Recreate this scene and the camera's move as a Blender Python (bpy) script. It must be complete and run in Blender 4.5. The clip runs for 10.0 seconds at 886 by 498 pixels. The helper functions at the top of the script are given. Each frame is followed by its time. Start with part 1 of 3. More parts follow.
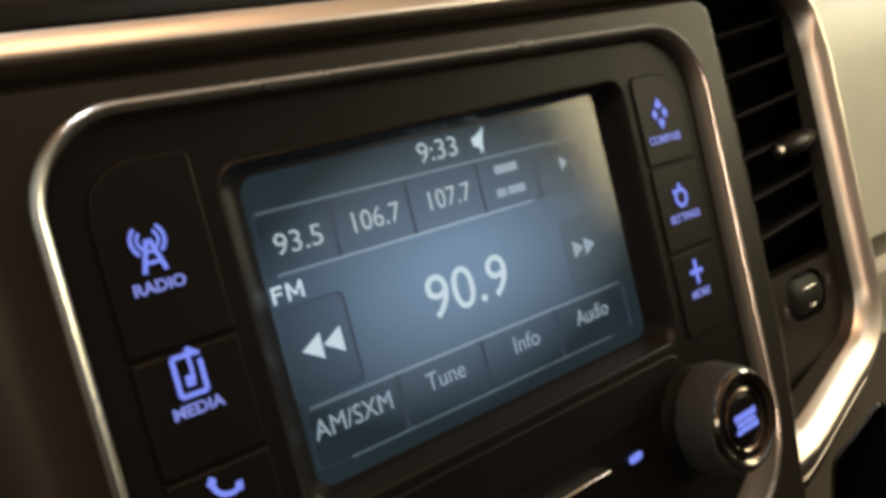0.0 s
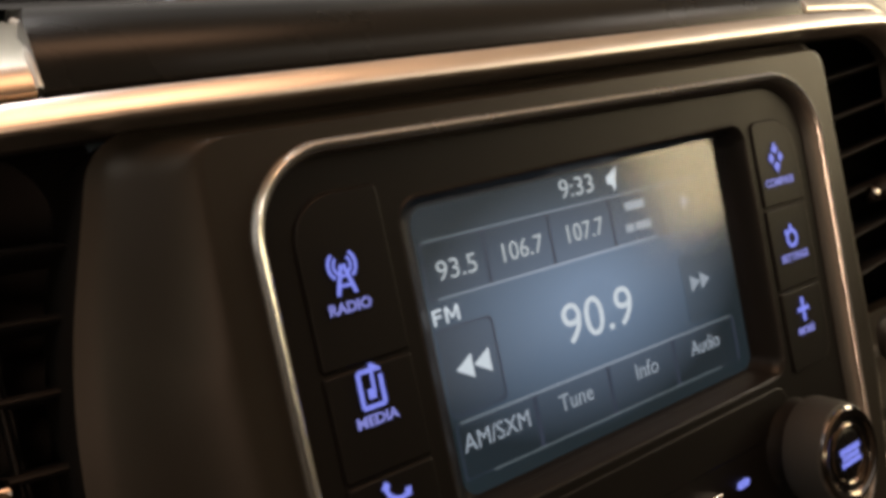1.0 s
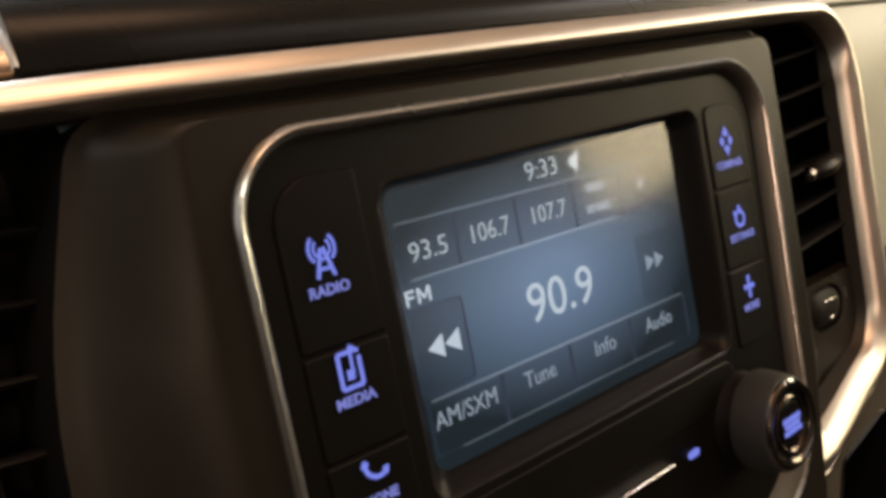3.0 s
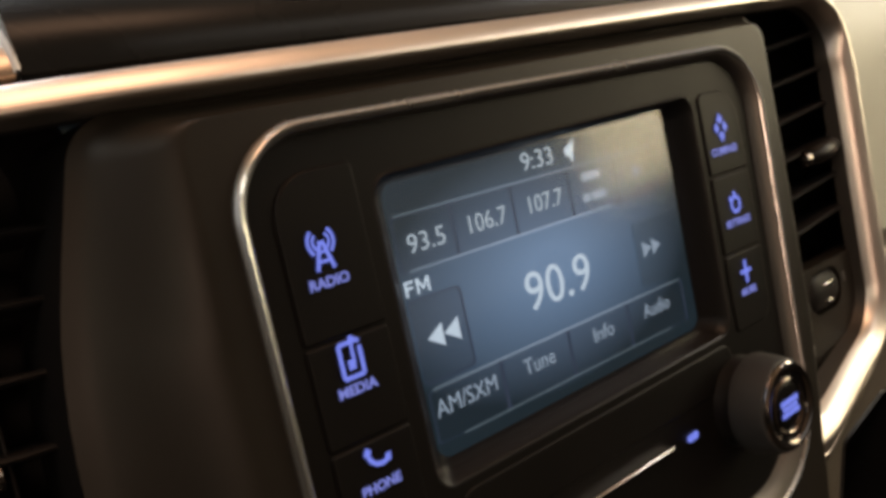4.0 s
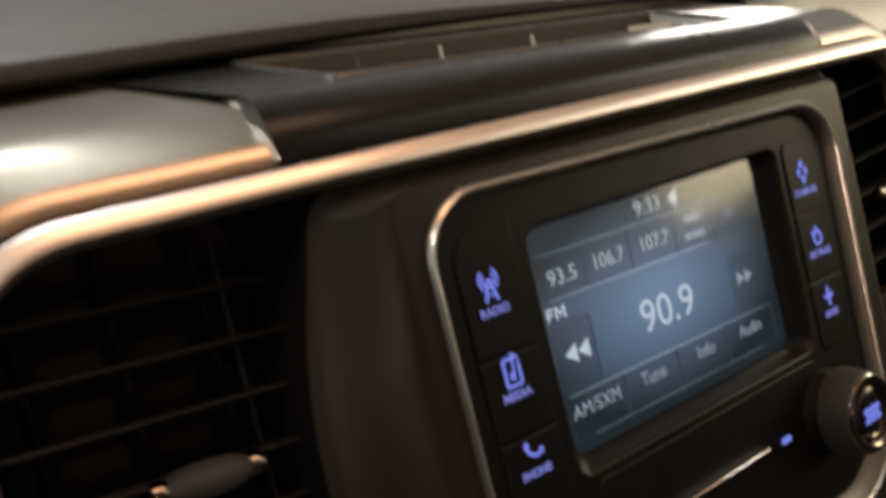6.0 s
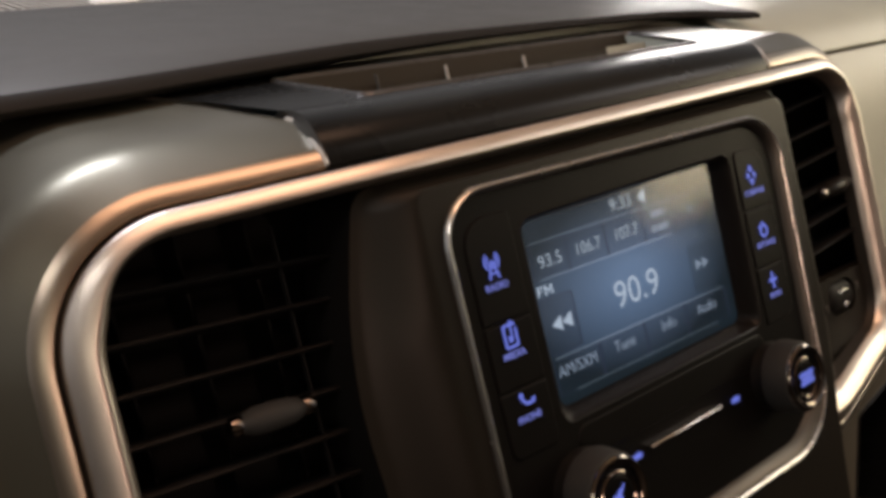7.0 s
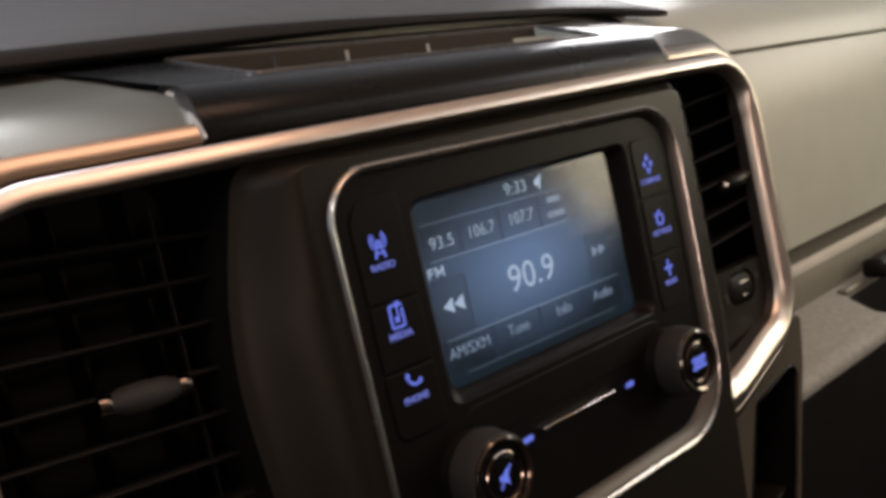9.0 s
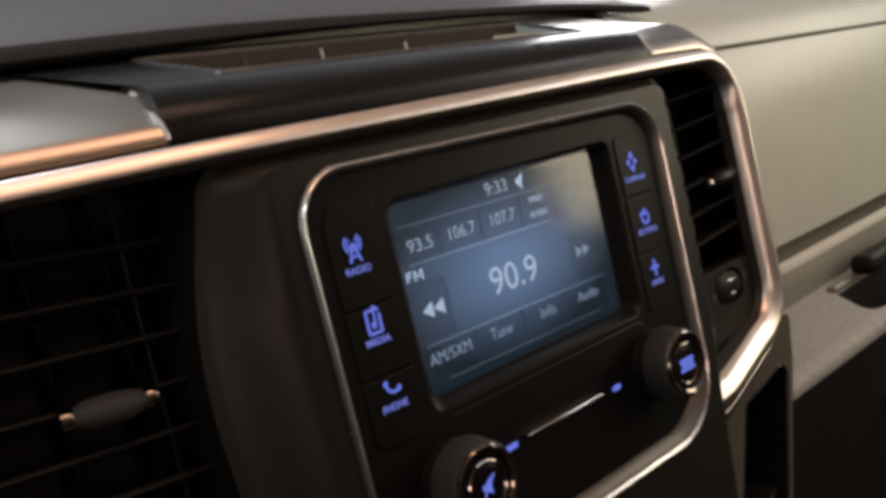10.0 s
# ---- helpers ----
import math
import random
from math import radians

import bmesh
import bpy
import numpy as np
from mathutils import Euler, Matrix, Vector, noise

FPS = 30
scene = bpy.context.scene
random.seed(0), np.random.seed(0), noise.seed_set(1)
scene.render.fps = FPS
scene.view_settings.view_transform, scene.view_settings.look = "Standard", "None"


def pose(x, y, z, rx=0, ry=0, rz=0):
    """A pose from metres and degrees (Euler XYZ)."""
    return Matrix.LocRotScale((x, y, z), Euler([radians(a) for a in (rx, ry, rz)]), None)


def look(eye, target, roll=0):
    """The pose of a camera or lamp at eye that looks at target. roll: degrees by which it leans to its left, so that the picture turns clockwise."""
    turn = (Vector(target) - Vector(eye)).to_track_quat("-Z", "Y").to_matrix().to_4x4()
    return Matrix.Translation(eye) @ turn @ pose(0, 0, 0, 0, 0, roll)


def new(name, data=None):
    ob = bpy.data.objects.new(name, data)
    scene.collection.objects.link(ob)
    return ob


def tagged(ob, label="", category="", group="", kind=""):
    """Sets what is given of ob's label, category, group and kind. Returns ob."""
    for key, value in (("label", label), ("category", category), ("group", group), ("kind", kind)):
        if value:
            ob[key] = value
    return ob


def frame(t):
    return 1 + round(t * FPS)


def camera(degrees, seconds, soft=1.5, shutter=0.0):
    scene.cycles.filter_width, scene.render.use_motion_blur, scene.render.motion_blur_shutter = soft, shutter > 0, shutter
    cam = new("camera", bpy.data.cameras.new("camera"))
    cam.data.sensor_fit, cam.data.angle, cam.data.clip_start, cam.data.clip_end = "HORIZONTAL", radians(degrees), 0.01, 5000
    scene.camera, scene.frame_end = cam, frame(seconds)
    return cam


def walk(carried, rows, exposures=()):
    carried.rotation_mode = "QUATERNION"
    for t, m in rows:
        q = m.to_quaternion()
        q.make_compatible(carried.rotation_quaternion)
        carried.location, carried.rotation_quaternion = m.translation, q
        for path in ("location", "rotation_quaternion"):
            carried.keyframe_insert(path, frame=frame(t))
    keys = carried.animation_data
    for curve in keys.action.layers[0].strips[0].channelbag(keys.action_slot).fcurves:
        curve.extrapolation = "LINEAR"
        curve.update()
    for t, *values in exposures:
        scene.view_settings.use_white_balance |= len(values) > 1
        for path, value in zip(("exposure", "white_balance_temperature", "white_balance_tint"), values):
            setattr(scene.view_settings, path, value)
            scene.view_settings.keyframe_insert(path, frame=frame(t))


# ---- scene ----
cam = camera(54.98, 10.0, soft=4.0, shutter=0.5)
# The stack's face leans back by 20 degrees; every place below is told in the face's own axes:
# x to the passenger, y into the dash, z up along the face, with the screen's middle figures at the origin.
FACE = pose(0, 0, 0.82, -20, 0, 0)
PATH = [
    (0, (-0.13288, -0.16881, 0.03233), (0.4582, 0.6339, -0.0462), -14.27),
    (0.5, (-0.14728, -0.16782, 0.04125), (0.4413, 0.6376, -0.0285), -12.61),
    (1, (-0.16263, -0.16614, 0.04501), (0.4007, 0.6577, -0.0175), -11.69),
    (1.5, (-0.16204, -0.16286, 0.04890), (0.4293, 0.6408, -0.0174), -10.20),
    (2, (-0.16829, -0.16735, 0.05144), (0.4281, 0.6333, -0.0068), -10.94),
    (2.5, (-0.17733, -0.16630, 0.05050), (0.4216, 0.6317, -0.0164), -9.89),
    (2.7, (-0.17300, -0.16200, 0.05000), (0.4420, 0.6215, -0.0465), -10.50),
    (3.8, (-0.17113, -0.16549, 0.04976), (0.4461, 0.6114, -0.0746), -12.09),
    (4, (-0.17280, -0.16619, 0.04992), (0.4419, 0.6131, -0.0720), -12.33),
    (4.5, (-0.17028, -0.16538, 0.04638), (0.4489, 0.6099, -0.0780), -12.47),
    (5, (-0.16979, -0.16560, 0.04612), (0.4517, 0.6084, -0.0750), -12.74),
    (5.5, (-0.18201, -0.17628, 0.04943), (0.4288, 0.6084, -0.0563), -13.12),
    (6, (-0.21873, -0.19379, 0.06305), (0.3436, 0.6298, -0.0109), -13.87),
    (6.2, (-0.23183, -0.21309, 0.07077), (0.3233, 0.6170, 0.0180), -13.90),
    (7.3, (-0.26130, -0.23806, 0.06456), (0.3345, 0.5591, -0.0333), -13.23),
    (7.5, (-0.26042, -0.24242, 0.06000), (0.3451, 0.5465, -0.0443), -13.17),
    (8, (-0.25245, -0.24335, 0.05519), (0.3682, 0.5351, -0.0384), -13.83),
    (8.5, (-0.25037, -0.24082, 0.05484), (0.3784, 0.5310, -0.0394), -13.25),
    (9, (-0.24600, -0.24292, 0.05283), (0.3866, 0.5264, -0.0362), -12.85),
    (9.5, (-0.23811, -0.24442, 0.05277), (0.4048, 0.5163, -0.0362), -13.48),
    (10, (-0.23686, -0.23783, 0.05085), (0.4055, 0.5235, -0.0377), -13.61),
]
walk(cam, [(t, FACE @ look(eye, target, roll)) for t, eye, target, roll in PATH],
     [(0, 0.78, 6650, 4), (0.5, 0.73, 7100, 13), (2, 0.62, 7080, 13), (2.7, 0.57, 6900, 12), (4, 0.57, 6550, 11), (5.5, 0.56, 6600, 11), (6.2, 0.52, 6700, 11), (7.3, 0.16, 6200, 15), (10, 0.22, 5950, 15)])

# ---- world and lamps ----
world = bpy.data.worlds.new("world")
scene.world = world
world.use_nodes = True
world.node_tree.nodes["Background"].inputs[0].default_value = (0.68, 0.66, 0.63, 1)
world.node_tree.nodes["Background"].inputs[1].default_value = 0.38


def area_lamp(name, m, sx, sy, watts, colour):
    data = bpy.data.lights.new(name, "AREA")
    data.shape, data.size, data.size_y, data.energy, data.color = "RECTANGLE", sx, sy, watts, colour
    ob = new(name, data)
    ob.matrix_world = m
    return ob


# light through windscreen and side windows, the warm dome lamp, and unseen added fills
area_lamp("windscreen_light", look((-0.19, 0.355, 1.34), (-0.20, 0.05, 0.92)), 0.20, 0.11, 1.6, (0.96, 0.97, 1.0))
# two unseen ceiling lights added to whiten the silver trim's lower corner
area_lamp("added_roof_light", look((0.78, -0.32, 1.41), (0.20, 0.0, 0.76)), 0.22, 0.15, 0.60, (1.0, 0.96, 0.90))
area_lamp("added_roof_light", look((0.36, -0.44, 1.44), (0.30, -0.10, 0.76)), 0.44, 0.14, 0.32, (1.0, 0.94, 0.86))
area_lamp("dome_lamp", look((-0.06, -0.06, 1.445), (-0.06, -0.05, 0.0)), 0.44, 0.18, 1.05, (1.0, 0.57, 0.34))
area_lamp("passenger_window_light", look((0.85, -0.39, 1.09), (0.0, -0.39, 1.06)), 0.62, 0.24, 1.9, (1.0, 0.85, 0.52))
# orange fill added by the passenger door to tint the rim copper
area_lamp("pillar_fill_light", look((0.84, -0.50, 1.33), (0.0, -0.30, 1.0)), 0.46, 0.16, 0.22, (1.0, 0.58, 0.38))
# fill added to brighten the far end of the passenger panel
area_lamp("passenger_fill_light", look((0.84, -0.03, 1.10), (0.45, 0.06, 0.9)), 0.16, 0.20, 0.55, (1.0, 0.92, 0.72))
area_lamp("quarter_window_light", look((0.82, 0.58, 1.01), (0.15, 0.10, 0.9)), 0.18, 0.18, 1.1, (1.0, 0.95, 0.86))
area_lamp("driver_window_light", look((-0.84, -0.97, 1.31), (0.0, -0.05, 0.9)), 0.42, 0.24, 0.60, (0.97, 0.87, 0.62))
# pink fill added before the closed rear wall for the silver trim's reflection
area_lamp("rear_fill_light", look((-0.58, -1.60, 1.26), (0.25, -0.05, 0.85)), 0.40, 0.22, 2.3, (1.0, 0.69, 0.51))
# unseen ceiling fill added to put a highlight on the radio rim
area_lamp("driver_fill_light", look((-0.62, -0.20, 1.445), (-0.45, -0.12, 0.9)), 0.18, 0.12, 0.62, (1.0, 0.95, 0.84))


# ---- materials ----
def material(name, colour, rough=0.5, metal=0.0, grain=0.0, scale=900.0, mottle=0.12, coat=0.0, spec=0.5, cloud=38.0):
    """A surface with fine grain, slow tonal drift and uneven gloss."""
    mat = bpy.data.materials.new(name)
    mat.use_nodes = True
    nt = mat.node_tree
    bsdf = nt.nodes["Principled BSDF"]
    bsdf.inputs["Metallic"].default_value = metal
    bsdf.inputs["Specular IOR Level"].default_value = spec
    bsdf.inputs["Coat Weight"].default_value = coat
    bsdf.inputs["Coat Roughness"].default_value = 0.20
    coord = nt.nodes.new("ShaderNodeTexCoord")
    slow = nt.nodes.new("ShaderNodeTexNoise")
    slow.inputs["Scale"].default_value, slow.inputs["Detail"].default_value = cloud, 6.0
    nt.links.new(coord.outputs["Object"], slow.inputs["Vector"])
    mix = nt.nodes.new("ShaderNodeMix")
    mix.data_type = "RGBA"
    mix.inputs[6].default_value = (*[c * (1 - mottle) for c in colour], 1)
    mix.inputs[7].default_value = (*[min(1, c * (1 + mottle)) for c in colour], 1)
    nt.links.new(slow.outputs["Fac"], mix.inputs[0])
    nt.links.new(mix.outputs[2], bsdf.inputs["Base Color"])
    gloss = nt.nodes.new("ShaderNodeMapRange")
    gloss.inputs["To Min"].default_value, gloss.inputs["To Max"].default_value = rough * 0.82, min(1, rough * 1.2)
    nt.links.new(slow.outputs["Fac"], gloss.inputs["Value"])
    nt.links.new(gloss.outputs["Result"], bsdf.inputs["Roughness"])
    if grain:
        fine = nt.nodes.new("ShaderNodeTexNoise")
        fine.inputs["Scale"].default_value, fine.inputs["Detail"].default_value = scale, 3.0
        nt.links.new(coord.outputs["Object"], fine.inputs["Vector"])
        bump = nt.nodes.new("ShaderNodeBump")
        bump.inputs["Strength"].default_value, bump.inputs["Distance"].default_value = grain, 0.0004
        nt.links.new(fine.outputs["Fac"], bump.inputs["Height"])
        nt.links.new(bump.outputs["Normal"], bsdf.inputs["Normal"])
    return mat


def glow(name, colour, strength):
    mat = bpy.data.materials.new(name)
    mat.use_nodes = True
    bsdf = mat.node_tree.nodes["Principled BSDF"]
    bsdf.inputs["Base Color"].default_value = (0.01, 0.01, 0.012, 1)
    bsdf.inputs["Roughness"].default_value = 0.4
    bsdf.inputs["Specular IOR Level"].default_value = 0.06
    bsdf.inputs["Emission Color"].default_value = (*colour, 1)
    bsdf.inputs["Emission Strength"].default_value = strength
    return mat


def backlight(name, mid, edge, strength):
    """A backlit panel, brightest near its middle."""
    mat = glow(name, mid, strength)
    nt = mat.node_tree
    coord = nt.nodes.new("ShaderNodeTexCoord")
    place = nt.nodes.new("ShaderNodeMapping")
    place.inputs["Location"].default_value = (0.07, 0.0, -0.29)
    place.inputs["Scale"].default_value = (16.0, 1.0, 28.5)
    ball = nt.nodes.new("ShaderNodeTexGradient")
    ball.gradient_type = "SPHERICAL"
    ramp = nt.nodes.new("ShaderNodeValToRGB")
    ramp.color_ramp.elements[0].color, ramp.color_ramp.elements[1].color = (*edge, 1), (*mid, 1)
    ramp.color_ramp.elements[1].position = 0.85
    nt.links.new(coord.outputs["Object"], place.inputs["Vector"])
    nt.links.new(place.outputs["Vector"], ball.inputs["Vector"])
    nt.links.new(ball.outputs["Fac"], ramp.inputs["Fac"])
    nt.links.new(ramp.outputs["Color"], nt.nodes["Principled BSDF"].inputs["Emission Color"])
    return mat


def pane(name, rough):
    """Clear glass with a soft reflection."""
    mat = bpy.data.materials.new(name)
    mat.use_nodes = True
    nt = mat.node_tree
    nt.nodes.remove(nt.nodes["Principled BSDF"])
    clear, gloss = nt.nodes.new("ShaderNodeBsdfTransparent"), nt.nodes.new("ShaderNodeBsdfGlossy")
    gloss.inputs["Roughness"].default_value = rough
    fres, mix = nt.nodes.new("ShaderNodeFresnel"), nt.nodes.new("ShaderNodeMixShader")
    fres.inputs["IOR"].default_value = 1.65
    nt.links.new(fres.outputs[0], mix.inputs[0])
    nt.links.new(clear.outputs[0], mix.inputs[1])
    nt.links.new(gloss.outputs[0], mix.inputs[2])
    nt.links.new(mix.outputs[0], nt.nodes["Material Output"].inputs[0])
    return mat


SILVER = material("satin_silver", (0.73, 0.665, 0.605), 0.37, 1.0, 0.04, 2600, 0.05)
RIMMETAL = material("satin_rim_metal", (0.74, 0.725, 0.70), 0.26, 1.0, 0.04, 2600, 0.06)
# trim metal for inner walls, with shade and dark reflections put into its colour
RIMWALL = material("shaded_satin_metal", (0.150, 0.136, 0.122), 0.48, 1.0, 0.04, 2600, 0.06)
PAINT = material("metallic_grey_paint", (0.165, 0.157, 0.122), 0.37, 0.78, 0.05, 2600, 0.05, coat=0.22)
CHROME = material("chrome", (0.85, 0.83, 0.8), 0.10, 1.0, 0, 0, 0.03)
# highlight along the shoulders' joint edges, put in as a bright colour
EDGEGLINT = material("edge_glint", (0.74, 0.73, 0.69), 0.25, 0.3, 0, 0, 0.03)
PANEL = material("dark_panel", (0.0145, 0.0125, 0.0096), 0.40, 0, 0.06, 4200, spec=0.20)
FACIA = material("radio_black", (0.0052, 0.0047, 0.0043), 0.44, 0, 0.06, 4200, spec=0.11)
BUTTON = material("button_black", (0.0048, 0.0043, 0.0040), 0.44, 0, 0.06, 4200, spec=0.12)
RECESS = material("recess_black", (0.010, 0.009, 0.0085), 0.34, 0, 0.05, 4200, spec=0.14)
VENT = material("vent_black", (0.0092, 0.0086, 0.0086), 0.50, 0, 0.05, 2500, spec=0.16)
BLACK = material("piano_black", (0.0055, 0.0054, 0.0056), 0.27, 0, 0.0, 1500, spec=0.08)
GLOSS = material("satin_black_lacquer", (0.0085, 0.0090, 0.0090), 0.28, 0, 0.0, 1500, spec=0.15)
PALEBIN = material("pale_bin_plastic", (0.40, 0.43, 0.38), 0.5, 0, 0.15, 2200, spec=0.3)
LIPMETAL = material("satin_lip_metal", (0.40, 0.345, 0.285), 0.30, 1.0, 0.04, 2600, 0.06)
RINGMETAL = material("dark_chrome", (0.25, 0.22, 0.20), 0.09, 1.0, 0, 0, 0.03)
TRAY = material("tray_rubber", (0.034, 0.029, 0.022), 0.6, 0, 0.15, 2200, spec=0.12)
# grey plastic; on the bin's edge its tone stands in for reflected light
EDGE = material("grey_edge_plastic", (0.055, 0.055, 0.054), 0.28, 0, 0, 0, spec=0.5)
FASCIA_GREY = material("dark_olive_plastic", (0.085, 0.074, 0.058), 0.42, 0, 0.30, 1500, spec=0.3)
OLIVE = material("grey_olive_plastic", (0.21, 0.20, 0.165), 0.40, 0, 0.30, 1500)
GREY = material("grey_dash_plastic", (0.44, 0.454, 0.385), 0.42, 0, 0.22, 1800, 0.10)
PALE = material("pale_trim", (0.62, 0.60, 0.53), 0.42, 0, 0.2, 1500)
SHELF = material("pale_textured_plastic", (0.29, 0.29, 0.27), 0.6, 0, 0.8, 420, 0.42, spec=0.3, cloud=260.0)
# pad vinyl with the shade under the hood's bend put into its colour
PADFRONT = material("shaded_vinyl_edge", (0.021, 0.0198, 0.0190), 0.6, 0, 0.2, 1600, spec=0.1)
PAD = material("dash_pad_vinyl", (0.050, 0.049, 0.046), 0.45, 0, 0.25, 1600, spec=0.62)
KNOB = material("knob_rubber", (0.034, 0.0350, 0.0350), 0.6, 0, 0.3, 1800, spec=0.25)
GRILLE = material("grille_plastic", (0.46, 0.44, 0.40), 0.5, 0, 0.2, 1200)
LINER = material("headliner_cloth", (0.50, 0.37, 0.27), 0.9, 0, 0.6, 700)
SEATING = material("tan_rear_trim", (0.15, 0.115, 0.085), 0.7, 0, 0.5, 500)
CARPET = material("floor_carpet", (0.03, 0.028, 0.026), 0.95, 0, 0.9, 600)
WHITE = material("reflection_slab", (0.85, 0.85, 0.83), 0.5, 0, 0.1, 900)
BLUE = glow("blue_backlight", (0.158, 0.200, 0.70), 0.78)
DIMBLUE = glow("dim_blue_backlight", (0.185, 0.21, 0.60), 0.68)
LIT = backlight("display_field", (0.092, 0.146, 0.232), (0.005, 0.012, 0.017), 1.0)
BAND = backlight("display_band", (0.072, 0.112, 0.168), (0.006, 0.013, 0.019), 1.0)
KEYCAP = backlight("display_key", (0.074, 0.112, 0.175), (0.005, 0.0115, 0.017), 1.0)
LINE = backlight("display_line", (0.22, 0.28, 0.38), (0.05, 0.07, 0.085), 1.0)
DARKLINE = glow("display_gap", (0.018, 0.026, 0.045), 1.0)
FIGURE = glow("display_figure", (0.34, 0.41, 0.48), 1.0)
PRESETFIGURE = glow("display_preset_figure", (0.25, 0.30, 0.34), 1.0)
DIMFIGURE = glow("display_dim_figure", (0.175, 0.22, 0.275), 1.0)
GLASS = pane("screen_glass", 0.13)
WINDOW = pane("window_glass", 0.02)


# ---- mesh helpers ----
def mesh_of(name, bm, mat, smooth=None):
    bmesh.ops.recalc_face_normals(bm, faces=bm.faces)
    me = bpy.data.meshes.new(name)
    bm.to_mesh(me)
    bm.free()
    me.materials.append(mat)
    if smooth:
        me.shade_smooth()
        me.set_sharp_from_angle(angle=radians(smooth))
    return me


def part(name, bm, mat, parent=None, label="", smooth=40, bevel=0.0):
    ob = new(name, mesh_of(name, bm, mat, smooth))
    ob.parent = parent
    if bevel:
        mod = ob.modifiers.new("edge", "BEVEL")
        mod.width, mod.segments, mod.limit_method, mod.angle_limit = bevel, 2, "ANGLE", radians(35)
    return tagged(ob, label)


def thing(name, label, category, group="", kind=""):
    ob = new(name)
    ob.empty_display_size = 0.02
    ob.matrix_basis = FACE
    return tagged(ob, label, category, group, kind)


def solid(name, bm, mat, label, category, kind="", smooth=40, bevel=0.0, group=""):
    ob = part(name, bm, mat, None, "", smooth, bevel)
    ob.matrix_basis = FACE
    return tagged(ob, label, category, group, kind)


def rounded(corners, n=8):
    """A closed outline from corners (x, z, radius)."""
    out = []
    for i, (x, z, r) in enumerate(corners):
        p, a, b = Vector((x, z)), Vector(corners[i - 1][:2]), Vector(corners[(i + 1) % len(corners)][:2])
        u, v = (a - p).normalized(), (b - p).normalized()
        half = u.angle(v) / 2
        d = min(r / math.tan(half), 0.49 * (a - p).length, 0.49 * (b - p).length)
        r = d * math.tan(half)
        if r < 1e-6:
            out.append(p)
            continue
        c = p + (u + v).normalized() * (r / math.sin(half))
        s, e = p + u * d - c, p + v * d - c
        turn = s.angle_signed(e)
        for k in range(n + 1):
            w = s.copy()
            w.rotate(Matrix.Rotation(-turn * k / n, 2))
            out.append(c + w)
    return out


def box2(x0, x1, z0, z1, r=0.0, n=6):
    """A rounded rectangle, clockwise from its upper left corner."""
    return rounded([(x0, z1, r), (x1, z1, r), (x1, z0, r), (x0, z0, r)], n)


def inset(path, s, closed=True):
    """A clockwise outline, moved inwards by s."""
    out, n = [], len(path)
    for i, p in enumerate(path):
        a = path[i - 1] if closed or i else p
        b = path[(i + 1) % n] if closed or i < n - 1 else p
        d0, d1 = p - a, b - p
        d0 = d0.normalized() if d0.length > 1e-7 else d1.normalized()
        d1 = d1.normalized() if d1.length > 1e-7 else d0
        t = (d0 + d1).normalized()
        k = max(0.5, math.sqrt(max(0.0, (1 + d0.dot(d1)) / 2)))
        out.append(p + Vector((t.y, -t.x)) * (s / k))
    return out


def grid(rows, close_u=False, close_v=False, bm=None):
    """Quads over rows of points. close_u: each row is a ring. close_v: the last row joins the first."""
    bm = bm or bmesh.new()
    vs = [[bm.verts.new(p) for p in row] for row in rows]
    for j in range(len(vs) - (not close_v)):
        a, b = vs[j], vs[(j + 1) % len(vs)]
        for i in range(len(a) - (not close_u)):
            k = (i + 1) % len(a)
            bm.faces.new((a[i], a[k], b[k], b[i]))
    return bm


def sweep(path, profile, closed=True):
    """A moulding along an outline: profile of (inset, y)."""
    return grid([[(p.x, y, p.y) for p in inset(path, s, closed)] for s, y in profile], close_u=closed)


def slab(outer, holes, front, back, bm=None):
    """A plate in the face's plane between two depths, with openings."""
    bm = bm or bmesh.new()
    edges, loops = [], []
    for loop in (outer, *holes):
        vs = [bm.verts.new((p[0], front, p[1])) for p in loop]
        loops.append(vs)
        edges += [bm.edges.new((vs[i - 1], vs[i])) for i in range(len(vs))]
    if holes:
        bmesh.ops.triangle_fill(bm, edges=edges, use_beauty=True)
    else:
        bm.faces.new(loops[0])
    faces = list({f for e in edges for f in e.link_faces} | {f for vs in loops for v in vs for f in v.link_faces})
    made = bmesh.ops.extrude_face_region(bm, geom=faces)
    bmesh.ops.translate(bm, vec=(0, back - front, 0), verts=[v for v in made["geom"] if isinstance(v, bmesh.types.BMVert)])
    return bm


def block(x0, x1, y0, y1, z0, z1, bm=None, m=None):
    bm = bm or bmesh.new()
    size = Matrix.LocRotScale(((x0 + x1) / 2, (y0 + y1) / 2, (z0 + z1) / 2), None, (x1 - x0, y1 - y0, z1 - z0))
    bmesh.ops.create_cube(bm, size=1, matrix=(m or Matrix()) @ size)
    return bm


def turned(cx, cz, profile, n=48, bm=None, cap=True):
    """A lathe form about an axis out of the face: profile of (radius, y)."""
    rows = [[(cx + r * math.cos(2 * math.pi * i / n), y, cz + r * math.sin(2 * math.pi * i / n)) for i in range(n)] for r, y in profile]
    bm = grid(rows, close_u=True, bm=bm)
    if cap:
        bm.verts.ensure_lookup_table()
        bm.faces.new(bm.verts[-n:])
    return bm


def writing(text, x, z, height, y, mat, parent, name="writing", width=0.0, align="CENTER", label="", track=1.0, bold=0.0):
    """Raised letters, centred on (x, z)."""
    curve = bpy.data.curves.new(name, "FONT")
    curve.body, curve.size, curve.align_x, curve.align_y, curve.extrude = text, height * 1.37, align, "CENTER", 0.00006 / max(height, 1e-4) * height
